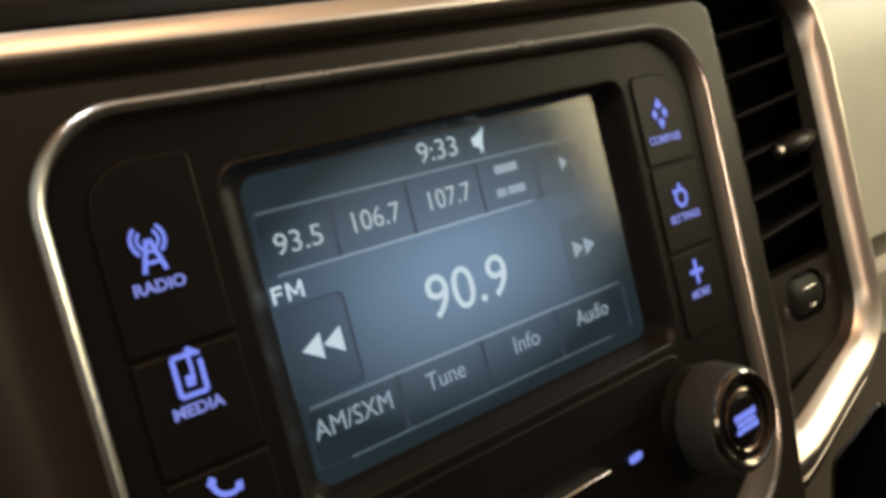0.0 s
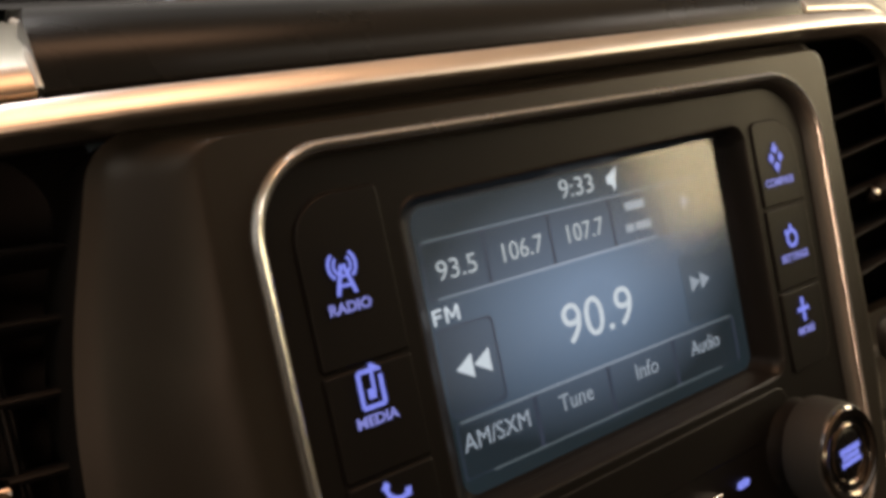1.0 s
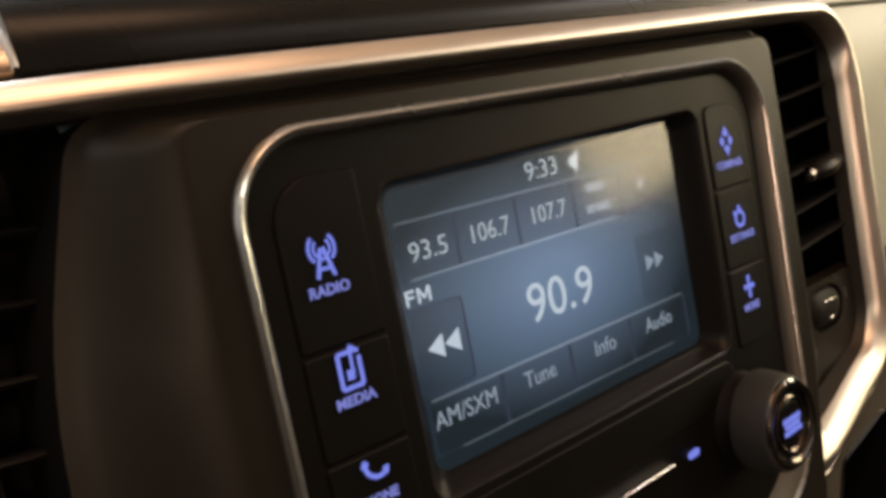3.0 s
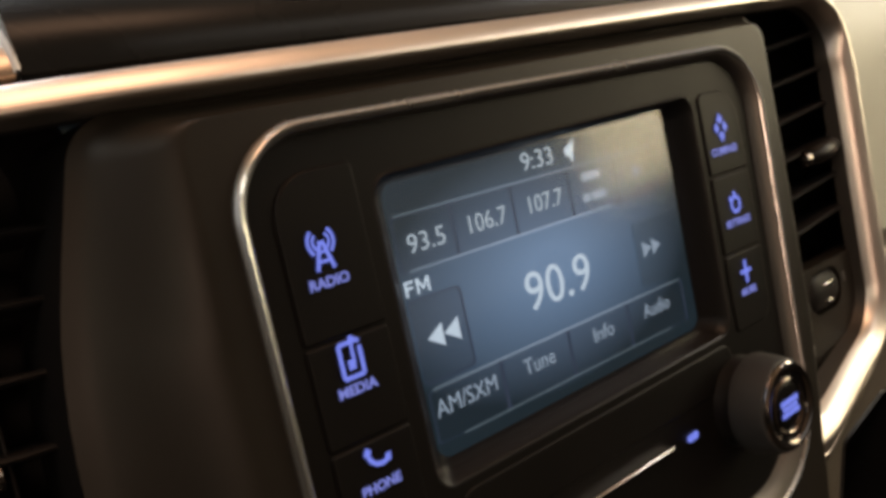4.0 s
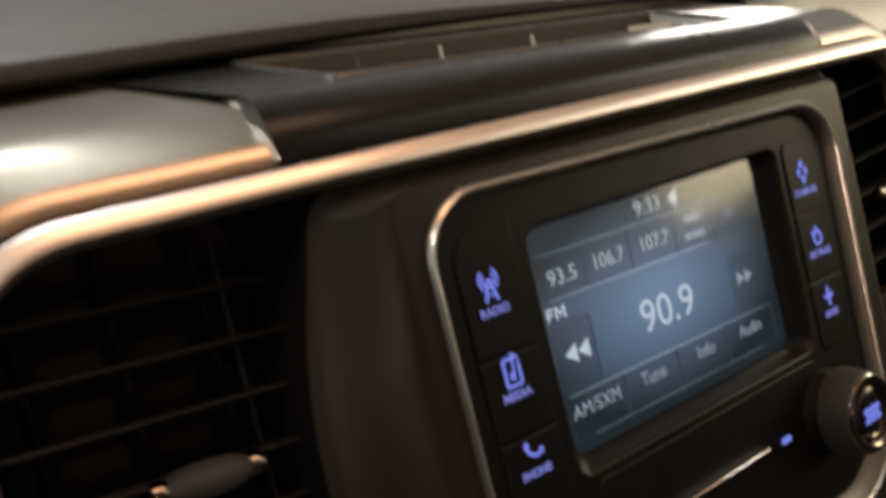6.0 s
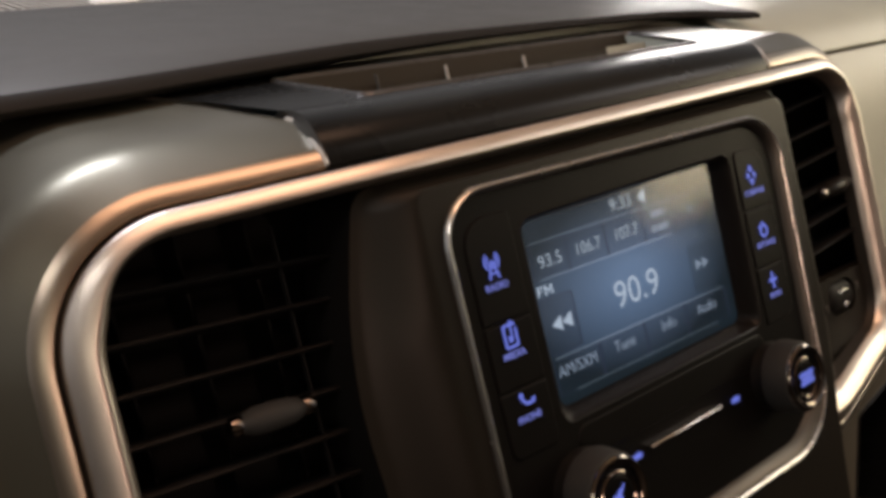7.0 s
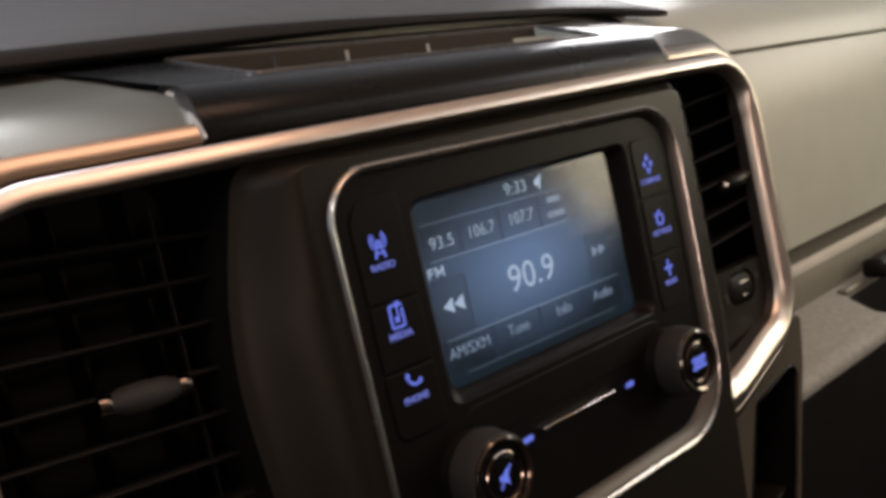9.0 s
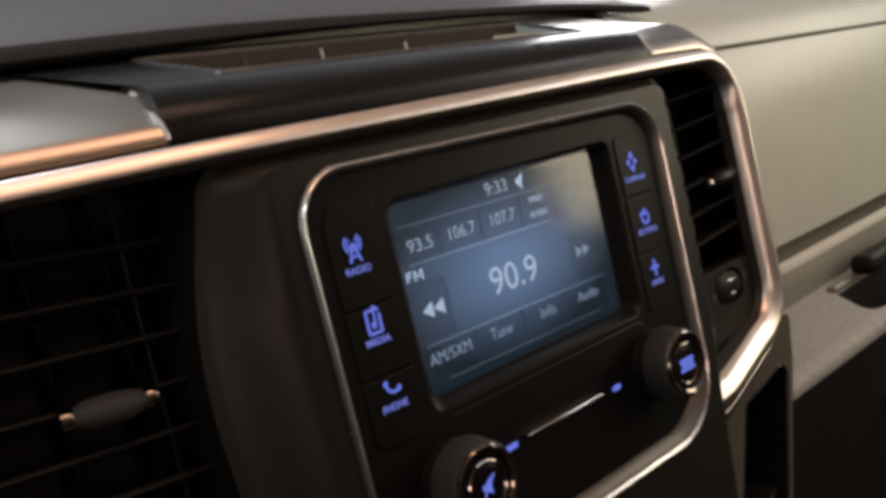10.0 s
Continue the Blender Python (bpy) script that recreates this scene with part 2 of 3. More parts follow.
    curve.resolution_u, curve.offset, curve.space_character = 4, bold, track
    temp = new("temp", curve)
    bpy.context.view_layer.update()
    me = bpy.data.meshes.new_from_object(temp.evaluated_get(bpy.context.evaluated_depsgraph_get()))
    bpy.data.objects.remove(temp)
    span = max(v.co.x for v in me.vertices) - min(v.co.x for v in me.vertices)
    squeeze = width / span if width else 1.0
    me.transform(Matrix.Translation((x, y, z)) @ Matrix.Rotation(radians(90), 4, "X") @ Matrix.Diagonal((squeeze, 1, 1, 1)))
    me.materials.clear()
    me.materials.append(mat)
    ob = new(name, me)
    ob.parent = parent
    return tagged(ob, label)


def flat(polys, y, thick=0.00012):
    """Small raised shapes from convex outlines."""
    bm = bmesh.new()
    for poly in polys:
        slab([Vector(p) for p in poly], [], y, y + thick, bm)
    return bm


def stroke(points, w):
    """Outlines of a line's pieces."""
    out = []
    for a, b in zip(points, points[1:]):
        a, b = Vector(a), Vector(b)
        n = (b - a).normalized().orthogonal() * w / 2
        out.append([a + n, b + n, b - n, a - n])
    return out


def ring2(cx, cz, r, w, a0=0, a1=360, n=20):
    pts = [(cx + r * math.cos(radians(a0 + (a1 - a0) * i / n)), cz + r * math.sin(radians(a0 + (a1 - a0) * i / n))) for i in range(n + 1)]
    return stroke(pts, w)


def moved(polys, x, z, k=1.0):
    return [[(x + p[0] * k, z + p[1] * k) for p in poly] for poly in polys]


def plan(outer, holes, z0, z1):
    """A plate lying flat, from an outline in x and y."""
    bm = slab(outer, holes, 0, 0.001)
    bm.free()
    bm = slab(outer, holes, -z1, -z0)
    for v in bm.verts:
        v.co = (v.co.x, v.co.z, -v.co.y)
    return bm


# ---- the cab's shell ----
def shell(name, x0, x1, y0, y1, z0, z1, mat, label, category):
    ob = part(name, block(x0, x1, y0, y1, z0, z1), mat)
    return tagged(ob, label, category, kind="structure")


shell("floor", -0.92, 0.92, -1.7, 0.75, -0.05, 0.0, CARPET, "dark carpeted floor of the truck cab", "floor")
shell("ceiling", -0.92, 0.92, -1.7, 0.35, 1.46, 1.52, LINER, "pale cloth headliner over the truck cab", "ceiling")
shell("wall_rear", -0.92, 0.92, -1.75, -1.7, 0.0, 1.52, SEATING, "tan trimmed rear wall of the cab", "wall")
shell("wall_passenger", 0.86, 0.92, -1.7, 0.75, 0.0, 0.92, PAD, "dark door trim on the passenger side", "wall")
shell("wall_driver", -0.92, -0.86, -1.7, 0.75, 0.0, 0.92, PAD, "dark door trim on the driver side", "wall")
# two unseen slabs added to keep outside light off the silver bead
shell("wall_driver_blocker", -0.92, -0.86, -0.74, -0.40, 0.92, 1.46, PAD, "unseen dark slab blocking outside light on the driver side", "wall")
shell("wall_driver_rear_blocker", -0.92, -0.86, -1.7, -1.20, 0.92, 1.46, PAD, "unseen dark slab blocking light at the driver side's rear", "wall")
shell("wall_front", -0.92, 0.92, 0.70, 0.75, 0.0, 0.86, VENT, "dark firewall behind the dashboard", "wall")
glass = bmesh.new()
grid([[(-0.9, 0.70, 0.88), (0.9, 0.70, 0.88)], [(-0.9, 0.30, 1.50), (0.9, 0.30, 1.50)]], bm=glass)
win = part("window_1", glass, WINDOW)
win.visible_shadow = False
tagged(win, "raked windscreen glass above the dashboard", "window", kind="structure")

def dense(loop, step=0.010):
    """An outline with points put in along its long straights."""
    out = []
    for i, p in enumerate(loop):
        q = loop[(i + 1) % len(loop)]
        n = max(1, round((q - p).length / step))
        out += [p.lerp(q, k / n) for k in range(n)]
    return out


# ---- silver surround, its lip and the two pods ----
RING = dense(rounded([(-0.2150, 0.0747, 0.039), (0.2060, 0.0809, 0.039), (0.2060, -0.0785, 0.036), (0.118, -0.0945, 0.004), (-0.118, -0.099, 0.004), (-0.2180, -0.083, 0.036)], 14))
HEAD = [(0.0, 0.014), (0.0, 0.0050), (0.0002, 0.0036), (0.0009, 0.0027), (0.0042, 0.0008), (0.0072, -0.0009), (0.0085, -0.0011), (0.0095, -0.0006)]
WALL_HIGH = [(0.0104, 0.0006), (0.0111, 0.0026), (0.0116, 0.0052), (0.0120, 0.0090), (0.0122, 0.0135)]
WALL_LOW = [(0.0112, 0.0003), (0.0132, 0.0014), (0.0150, 0.0032), (0.0163, 0.0060), (0.0171, 0.0125)]


def ease(k):
    k = min(1.0, max(0.0, k))
    return k * k * (3 - 2 * k)


def brow_z(x):
    """The height of the surround's top edge, which rises to the passenger."""
    return 0.0747 + 0.0062 * (x + 0.215) / 0.421


def bulge(bm):
    """The middle of the dash stands nearer to the seats than its ends."""
    for v in bm.verts:
        v.co.y += (-0.0075 + 0.0105 * ease((abs(v.co.x) - 0.10) / 0.10)) * (1 - ease((v.co.y - 0.004) / 0.022))
    return bm


def slim(p):
    """The bead is half as wide along the top as down the sides."""
    return 1.0 - 0.40 * ease((p.y - 0.052) / 0.022)


rows = []
for s, y in HEAD:
    rows.append([(p.x + (q.x - p.x) * slim(p), -0.001 + (y + 0.001) * slim(p), p.y + (q.y - p.y) * slim(p)) for p, q in zip(RING, inset(RING, s))])
for (s0, y0), (s1, y1) in zip(WALL_HIGH, WALL_LOW):
    row = []
    for p, a, b in zip(RING, inset(RING, s0), inset(RING, s1)):
        k = max(ease((-0.015 - p.y) / 0.05), ease((p.x - 0.165) / 0.030) * ease((0.074 - p.y) / 0.018))
        q = p + (a.lerp(b, k) - p) * slim(p)
        row.append((q.x, y0 + (y1 - y0) * k, q.y))
    rows.append(row)
surround = thing("silver_surround", "satin silver trim framing radio and air vents", "dashboard trim")
part("bead", bulge(grid(rows[:-1], close_u=True)), SILVER, surround, smooth=60)
part("inner_wall", bulge(grid(rows[-2:], close_u=True)), RIMWALL, surround, "inner edge of the silver trim, shade put in its colour")


def stretch(loop, first, last):
    """The clockwise run of an outline between the points nearest to two places."""
    i = min(range(len(loop)), key=lambda k: (loop[k] - Vector(first)).length)
    j = min(range(len(loop)), key=lambda k: (loop[k] - Vector(last)).length)
    run = [loop[k % len(loop)] for k in range(i, j + 1 if j > i else j + 1 + len(loop))]
    return [Vector(first)] + [p for p in run if (p - Vector(first)).length > 0.004 and (p - Vector(last)).length > 0.004] + [Vector(last)]


POD = [(-0.0006, 0.016), (-0.0007, 0.0064), (-0.0011, 0.0050), (-0.0018, 0.0043), (-0.0028, 0.0044), (-0.0050, 0.0054), (-0.0066, 0.0063), (-0.0076, 0.0071), (-0.0088, 0.0083),
       (-0.0110, 0.0106), (-0.0140, 0.0139), (-0.0168, 0.0172), (-0.0192, 0.0205), (-0.0212, 0.0240), (-0.0233, 0.0290), (-0.0266, 0.0385), (-0.0302, 0.048), (-0.0345, 0.060), (-0.0400, 0.076), (-0.0470, 0.096), (-0.0500, 0.112)]
FACETED = POD[:8] + [(-0.0086, 0.0078), (-0.0096, 0.0089), (-0.0120, 0.0120), (-0.0150, 0.0160), (-0.0180, 0.0200), (-0.0190, 0.0216), (-0.0196, 0.0235), (-0.0203, 0.0260),
                     (-0.0222, 0.0320), (-0.0290, 0.0520), (-0.0360, 0.0720), (-0.0440, 0.0960), (-0.0490, 0.112)]
JOINT_L, JOINT_R = -0.1290, 0.1155


def joint(x, y):
    """The joints between tray and shoulders splay outwards with depth."""
    if x < 0:
        return x + 0.004 * ease((y - 0.0064) / 0.015) - 0.30 * max(0.0, y - 0.02)
    return x + 0.0265 * min(1.0, max(0.0, (y - 0.0064) / 0.0180)) - 0.04 * max(0.0, y - 0.0244)


for side, run, end in (("driver", stretch(RING, (-0.2157, -0.05), (JOINT_L, brow_z(JOINT_L))), JOINT_L), ("passenger", stretch(RING, (JOINT_R, brow_z(JOINT_R)), (0.2060, -0.042)), JOINT_R)):
    way = 1 if end > 0 else -1
    profile = POD if end < 0 else FACETED
    pod = thing("dash_shoulder", "metallic grey painted dashboard shoulder on the %s side" % side, "dashboard trim", "dash shoulders")
    for name, rows, mat, label in (("shell", profile[7:], PAINT, ""), ("lip", profile[:8], LIPMETAL, "satin metal lip along the lower edge")):
        bm = sweep(run, rows, closed=False)
        for v in bm.verts:
            k = (v.co.x - end) / (0.172 * way - end)
            if k < 1 and v.co.z > 0.06:
                v.co.x += (joint(end, v.co.y) - end) * (1 - max(0.0, k))
        part(name, bulge(bm), mat, pod, label, smooth=40 if end < 0 else 13)
    cap = [(joint(end, y), y, brow_z(end) - s) for s, y in (POD[3:14] if end < 0 else FACETED[3:15])]
    ridge = [[(x - way * dx, y - up, z + 0.8 * up) for x, y, z in cap] for dx, up in ((-0.0003, 0.0), (-0.0001, 0.0006), (0.0003, 0.0009), (0.0008, 0.0007), (0.0010, 0.0), (0.0010, -0.006))]
    part("edge_cap", bulge(grid(ridge)), EDGEGLINT, pod, "thin edge at the joint, its highlight put in as bright colour")

# lip that goes on round the lower passenger corner
low = stretch(RING, (0.2060, -0.042), (0.106, -0.0948))
solid("surround_lip", bulge(sweep(low, POD[:9] + [(-0.0105, 0.012)], closed=False)), LIPMETAL, "thin grey lip under the silver surround", "dashboard trim")

# ---- black tray on top ----
tray = thing("storage_tray", "black glossy tray panel with a ribbed open bin on the dashboard", "storage tray")
FRONT = [(0.016, 0.0772), (0.0060, 0.0776), (0.0043, 0.0788), (0.0043, 0.0824), (0.0062, 0.0876), (0.0098, 0.0926), (0.0145, 0.0962), (0.0185, 0.0981), (0.0225, 0.0995), (0.0260, 0.1006)]
UNIT = [i / 24 for i in range(25)]


def across(y, k):
    a, b = joint(JOINT_L, y) + 0.0008, joint(JOINT_R, y) - 0.0021
    return a + (b - a) * k


def front_row(y, z):
    return [(across(y, k), y, z + 0.0095 * across(y, k) * max(0.0, (0.092 - z) / 0.0145)) for k in UNIT]


part("front_panel", bulge(grid([front_row(y, z) for y, z in FRONT])), GLOSS, tray, "glossy black curved front")
for k in (0, -1):
    end = [front_row(y, z)[k] for y, z in FRONT]
    part("end_wall", bulge(grid([end, [(x, y + 0.010, z - 0.002) for x, y, z in end]])), EDGE, tray, "dark end wall of the curved front")


def top_z(y):
    return 0.1006 + (y - 0.026) * 0.335


HOLE = [(-0.0900, 0.0285), (0.1100, 0.0295), (0.1300, 0.0880), (-0.0960, 0.0880)]
OUTER = [(across(0.026, 0), 0.026), (across(0.026, 1), 0.026), (across(0.112, 1), 0.112), (across(0.112, 0), 0.112)]
deck = bmesh.new()
for k in range(4):
    a, b, c, d = OUTER[k], OUTER[(k + 1) % 4], HOLE[(k + 1) % 4], HOLE[k]
    deck.faces.new([deck.verts.new((p[0], p[1], top_z(p[1]))) for p in (a, b, c, d)])
bmesh.ops.remove_doubles(deck, verts=deck.verts, dist=1e-6)
part("deck", deck, GLOSS, tray, "black top rim of the bin")
rim = rounded([(x, y, 0.004) for x, y in HOLE], 5)[::-1]
part("bin_edge", grid([[(p.x, p.y, top_z(p.y) + dz) for p in inset(rim, s)] for s, dz in ((-0.0010, 0.0), (-0.0004, 0.0009), (0.0004, 0.0009), (0.0010, -0.0006))], close_u=True), EDGE, tray, "thin edge of the bin, reflected light put in as grey")
part("bin", grid([[(p.x, p.y, top_z(p.y) + dz) for p in inset(rim, s)] for s, dz in ((0.0009, -0.0004), (0.0022, -0.014), (0.003, -0.022))], close_u=True), TRAY, tray, "dark open bin")
part("bin_mat", grid([[(-0.11, y, top_z(y) - 0.021), (0.135, y, top_z(y) - 0.021)] for y in (0.022, 0.092)]), TRAY, tray, "dark rubber mat")
# end wall and rear corner take a paler material than the bin
part("bin_end", grid([[(0.1068, 0.0310, top_z(0.0310) - dz), (0.1260, 0.0865, top_z(0.0865) - dz)] for dz in (0.0008, 0.0205)]), PALEBIN, tray, "paler end wall of the bin")
# bright reflections on the rib edges are put in as pale plastic
for x, low, tall in ((-0.057, 0.012, 0.0120), (-0.0195, 0.0100, 0.0098), (0.0280, 0.0115, 0.0105)):
    part("rib", block(x - 0.00035, x + 0.00035, 0.0668, 0.0682, top_z(0.0675) - low, top_z(0.0675) - low + tall), EDGE if x < -0.05 else GRILLE, tray, "thin divider rib, its edge reflection put in as colour", bevel=0.00015)
part("bin_step", grid([[(x, 0.0690, z) for x in (-0.094, 0.088)] for z in (top_z(0.069) - 0.0205, top_z(0.069) - 0.004)]), TRAY, tray, "dark rear wall of the bin")
part("bin_corner", grid([[(0.0885, 0.0690, top_z(0.069) - dz), (0.1195, 0.0690, top_z(0.069) - dz)] for dz in (0.0205, 0.003)]), PALEBIN, tray, "paler rear corner of the bin")

# ---- centre panel round the radio ----
BORDER = [(-0.1220, 0.0692, 0.012), (0.1170, 0.0708, 0.005), (0.1228, 0.020, 0.06), (0.1235, -0.045, 0.06), (0.109, -0.085, 0.03), (0.099, -0.150, 0.05), (0.096, -0.26, 0.01),
          (-0.096, -0.26, 0.01), (-0.102, -0.150, 0.05), (-0.118, -0.085, 0.03), (-0.1340, -0.045, 0.10), (-0.1385, 0.014, 0.20)]
FLAT = [(-0.1058, 0.0640, 0.006), (0.1040, 0.0664, 0.006), (0.1042, 0.020, 0.06), (0.1040, -0.045, 0.06), (0.1000, -0.085, 0.03), (0.094, -0.150, 0.05), (0.090, -0.26, 0.01),
        (-0.090, -0.26, 0.01), (-0.096, -0.150, 0.05), (-0.1030, -0.085, 0.03), (-0.1056, -0.045, 0.06), (-0.1058, 0.020, 0.06)]
RIM = rounded([(-0.1004, 0.0612, 0.020), (0.0966, 0.0618, 0.023), (0.0943, -0.0930, 0.034), (-0.1000, -0.0935, 0.028)], 16)


def contour(side, top):
    """An outline between border and flat: side and top tell how far in it lies at the flanks and along the top."""
    out = []
    for (x0, z0, r0), (x1, z1, r1) in zip(BORDER, FLAT):
        out.append((x0 + (x1 - x0) * side, z0 + (z1 - z0) * top, r0 + (r1 - r0) * max(side, top)))
    return rounded(out, 8)


centre = thing("centre_panel", "dark grey plastic panel that holds the radio", "dashboard panel")
# the outer wall is blackened in its material so that it looks unlit
part("panel_wall", grid([[(p.x, y, p.y) for p in contour(0, 0)] for y in (0.030, 0.0002)], close_u=True), VENT, centre, "outer wall of the panel, shade put in as black")
rows = []
for y, top in ((0.0002, 0.0), (-0.0004, 0.09), (-0.0006, 0.13), (-0.0007, 0.16), (-0.0009, 0.20), (-0.0012, 0.25), (-0.0021, 0.36), (-0.0032, 0.46), (-0.0044, 0.56),
               (-0.0056, 0.68), (-0.0069, 0.76), (-0.0082, 0.84), (-0.0094, 0.91), (-0.0103, 0.955), (-0.0107, 0.972), (-0.0109, 0.983), (-0.0110, 0.99), (-0.0111, 1.0)):
    side = 0.5 - math.sin(math.asin(1 - 2 * max(0.0, y / -0.0111)) / 3)
    rows.append([(p.x, y, p.y) for p in contour(side, top)])
part("panel_face", grid(rows, close_u=True), PANEL, centre, "dark curved flanks", smooth=50)
part("panel_front", slab(contour(1, 1), [inset(RIM, 0.0008)], -0.0111, -0.0098), PANEL, centre, "flat front round the radio")

# ---- radio ----
radio = thing("radio", "black car radio with lit touchscreen, blue-lit buttons and two knobs", "car radio")
part("rim", sweep(RIM, [(0.0, -0.004), (0.0, -0.0110), (0.0004, -0.0122), (0.0013, -0.0130), (0.0021, -0.0128), (0.0027, -0.0122)]), RIMMETAL, radio, "satin silver rim")
def face_outline(extra):
    """The faceplate's edge: close to the rim at top and sides, drawn in along the sloping bottom."""
    out = []
    for p, q in zip(inset(RIM, 0.0036 + extra), inset(RIM, 0.0064 + extra)):
        p = p.lerp(q, ease((p.x - 0.060) / 0.025))
        k = min(1.0, max(0.0, (-0.062 - p.y) / 0.026))
        out.append(Vector((p.x * (1 - 0.022 * k), p.y + 0.0052 * k * k * (3 - 2 * k))))
    return out


part("rim_wall", grid([[(p.x, y, p.y) for p in [a.lerp(b, k) for a, b in zip(inset(RIM, 0.0026), face_outline(0.0))]] for k, y in ((0.0, -0.0123), (0.22, -0.0119), (0.48, -0.0109), (0.75, -0.0091), (1.0, -0.0062))], close_u=True), RIMWALL, radio, "satin inner slope of the rim, dark reflections put in its colour")

def display(x0, x1, z0, left, right, r):
    """An upright panel whose top edge rises from left to right."""
    return rounded([(x0, left, r), (x1, right, r), (x1, z0, r), (x0, z0, r)], 6)


RECT = display(-0.0652, 0.0606, -0.0300, 0.0462, 0.0482, 0.006)
LITAREA = display(-0.0562, 0.0562, -0.0265, 0.0430, 0.0442, 0.0042)
part("faceplate", slab(face_outline(-0.0004), [RECT], -0.0088, -0.001), FACIA, radio, "matt black faceplate", bevel=0.0006)
rows = [[(p.x, y, p.y) for p in inset(RECT, d)] for d, y in ((-0.0005, -0.0084), (0.0004, -0.0090), (0.0010, -0.0086))]
rows += [[(p.x, y, p.y) for p in [a.lerp(b, k) for a, b in zip(inset(RECT, 0.0010), inset(LITAREA, -0.0002))]] for k, y in ((0.35, -0.0052), (0.72, -0.0014), (0.86, -0.0005), (1.0, 0.0006))]
part("screen_bezel", grid(rows, close_u=True), RECESS, radio, "sloping black bezel round the screen")

screen = part("screen", slab(inset(LITAREA, -0.0006), [], 0.0004, 0.003), LIT, radio, "blue-grey lit display with radio stations")
G = 0.0003
part("status_band", slab(display(-0.0560, 0.0560, 0.0352, 0.0428, 0.0440, 0.0035), [], G, 0.00045), BAND, screen)
part("upper_line", slab(box2(-0.0545, 0.0470, 0.0347, 0.0353), [], G - 0.0002, 0.0004), LINE, screen)
part("preset_row", slab(box2(-0.0555, 0.0485, 0.0209, 0.0347, 0.0008), [], G + 0.00002, 0.00044), DARKLINE, screen)
part("soft_key_row", slab(box2(-0.0555, 0.0515, -0.0226, -0.0092, 0.0008), [], G + 0.00002, 0.00044), DARKLINE, screen)
for x0, x1 in ((-0.0552, -0.0372), (-0.0362, -0.0154), (-0.0144, 0.0076), (0.0086, 0.0280), (0.0290, 0.0480)):
    part("preset_key", slab(box2(x0, x1, 0.0212, 0.0345, 0.0012), [], G - 0.0001, 0.00042), KEYCAP, screen)
part("lower_line", slab(box2(-0.0530, 0.0250, 0.0207, 0.0213), [], G - 0.0002, 0.0004), LINE, screen)
part("seek_back_edge", slab(box2(-0.0558, -0.0386, -0.0074, 0.0140, 0.0018), [], G - 0.00005, 0.00043), DARKLINE, screen)
part("seek_back_key", slab(box2(-0.0558, -0.0394, -0.0068, 0.0136, 0.0018), [], G - 0.0001, 0.00042), KEYCAP, screen)
part("seek_forward_key", slab(box2(0.0320, 0.0540, -0.0068, 0.0135, 0.0018), [], G - 0.0001, 0.00042), BAND, screen)
part("key_line", slab(box2(-0.0540, 0.0500, -0.0092, -0.0086), [], G - 0.0002, 0.0004), LINE, screen)
for x0, x1 in ((-0.0552, -0.0314), (-0.0300, -0.0046), (-0.0034, 0.0222), (0.0234, 0.0505)):
    part("soft_key", slab(box2(x0, x1, -0.0224, -0.0093, 0.0010), [], G - 0.0001, 0.00042), KEYCAP, screen)
part("base_line", slab(box2(-0.0470, 0.0420, -0.0229, -0.0224), [], G - 0.0002, 0.0004), LINE, screen)
T = 0.00005
writing("90.9", -0.0035, 0.0045, 0.0112, T, FIGURE, screen, "frequency_figures", width=0.0265)
writing("9:33", -0.0025, 0.0397, 0.0052, T, PRESETFIGURE, screen, "clock_figures", width=0.0125)
part("mute_mark", flat([[(0.0090, 0.0385), (0.0090, 0.0410), (0.0102, 0.0410), (0.0102, 0.0385)], [(0.0102, 0.0385), (0.0102, 0.0410), (0.0122, 0.0425), (0.0122, 0.0370)]] + stroke([(0.0132, 0.0430), (0.0112, 0.0366)], 0.0006), T), FIGURE, screen)
writing("93.5", -0.0460, 0.0272, 0.0050, T, PRESETFIGURE, screen, "preset_figures", width=0.0120)
writing("106.7", -0.0255, 0.0275, 0.0050, T, PRESETFIGURE, screen, "preset_figures", width=0.0135)
writing("107.7", -0.0030, 0.0278, 0.0050, T, PRESETFIGURE, screen, "preset_figures", width=0.0135)
part("preset_bar", flat([[(0.0140, 0.0302), (0.0140, 0.0325), (0.0220, 0.0325), (0.0220, 0.0302)]], T), DIMFIGURE, screen)
part("preset_bar", flat([[(0.0130, 0.0242), (0.0130, 0.0264), (0.0162, 0.0264), (0.0162, 0.0242)], [(0.0170, 0.0242), (0.0170, 0.0264), (0.0232, 0.0264), (0.0232, 0.0242)]], T), DIMFIGURE, screen)
part("page_mark", flat([[(0.0380, 0.0268), (0.0380, 0.0306), (0.0408, 0.0287)]], T), DIMFIGURE, screen)
part("band_letters", flat(moved(stroke([(-3.6, -1.9), (-3.6, 1.9)], 0.75) + stroke([(-3.6, 1.55), (-1.2, 1.55)], 0.7) + stroke([(-3.6, 0.1), (-1.5, 0.1)], 0.7) + stroke([(0.0, -1.9), (0.0, 1.9)], 0.75) + stroke([(3.4, -1.9), (3.4, 1.9)], 0.75)
                                 + stroke([(0.1, 1.9), (1.7, -0.9)], 0.6) + stroke([(3.3, 1.9), (1.7, -0.9)], 0.6), -0.0518, 0.0170, 0.001), T), FIGURE, screen)
part("back_arrow", flat([[(-0.0522, 0.0035), (-0.0472, 0.0065), (-0.0472, 0.0005)]], T), FIGURE, screen)
part("back_arrow", flat([[(-0.0468, 0.0035), (-0.0418, 0.0065), (-0.0418, 0.0005)]], T), FIGURE, screen)
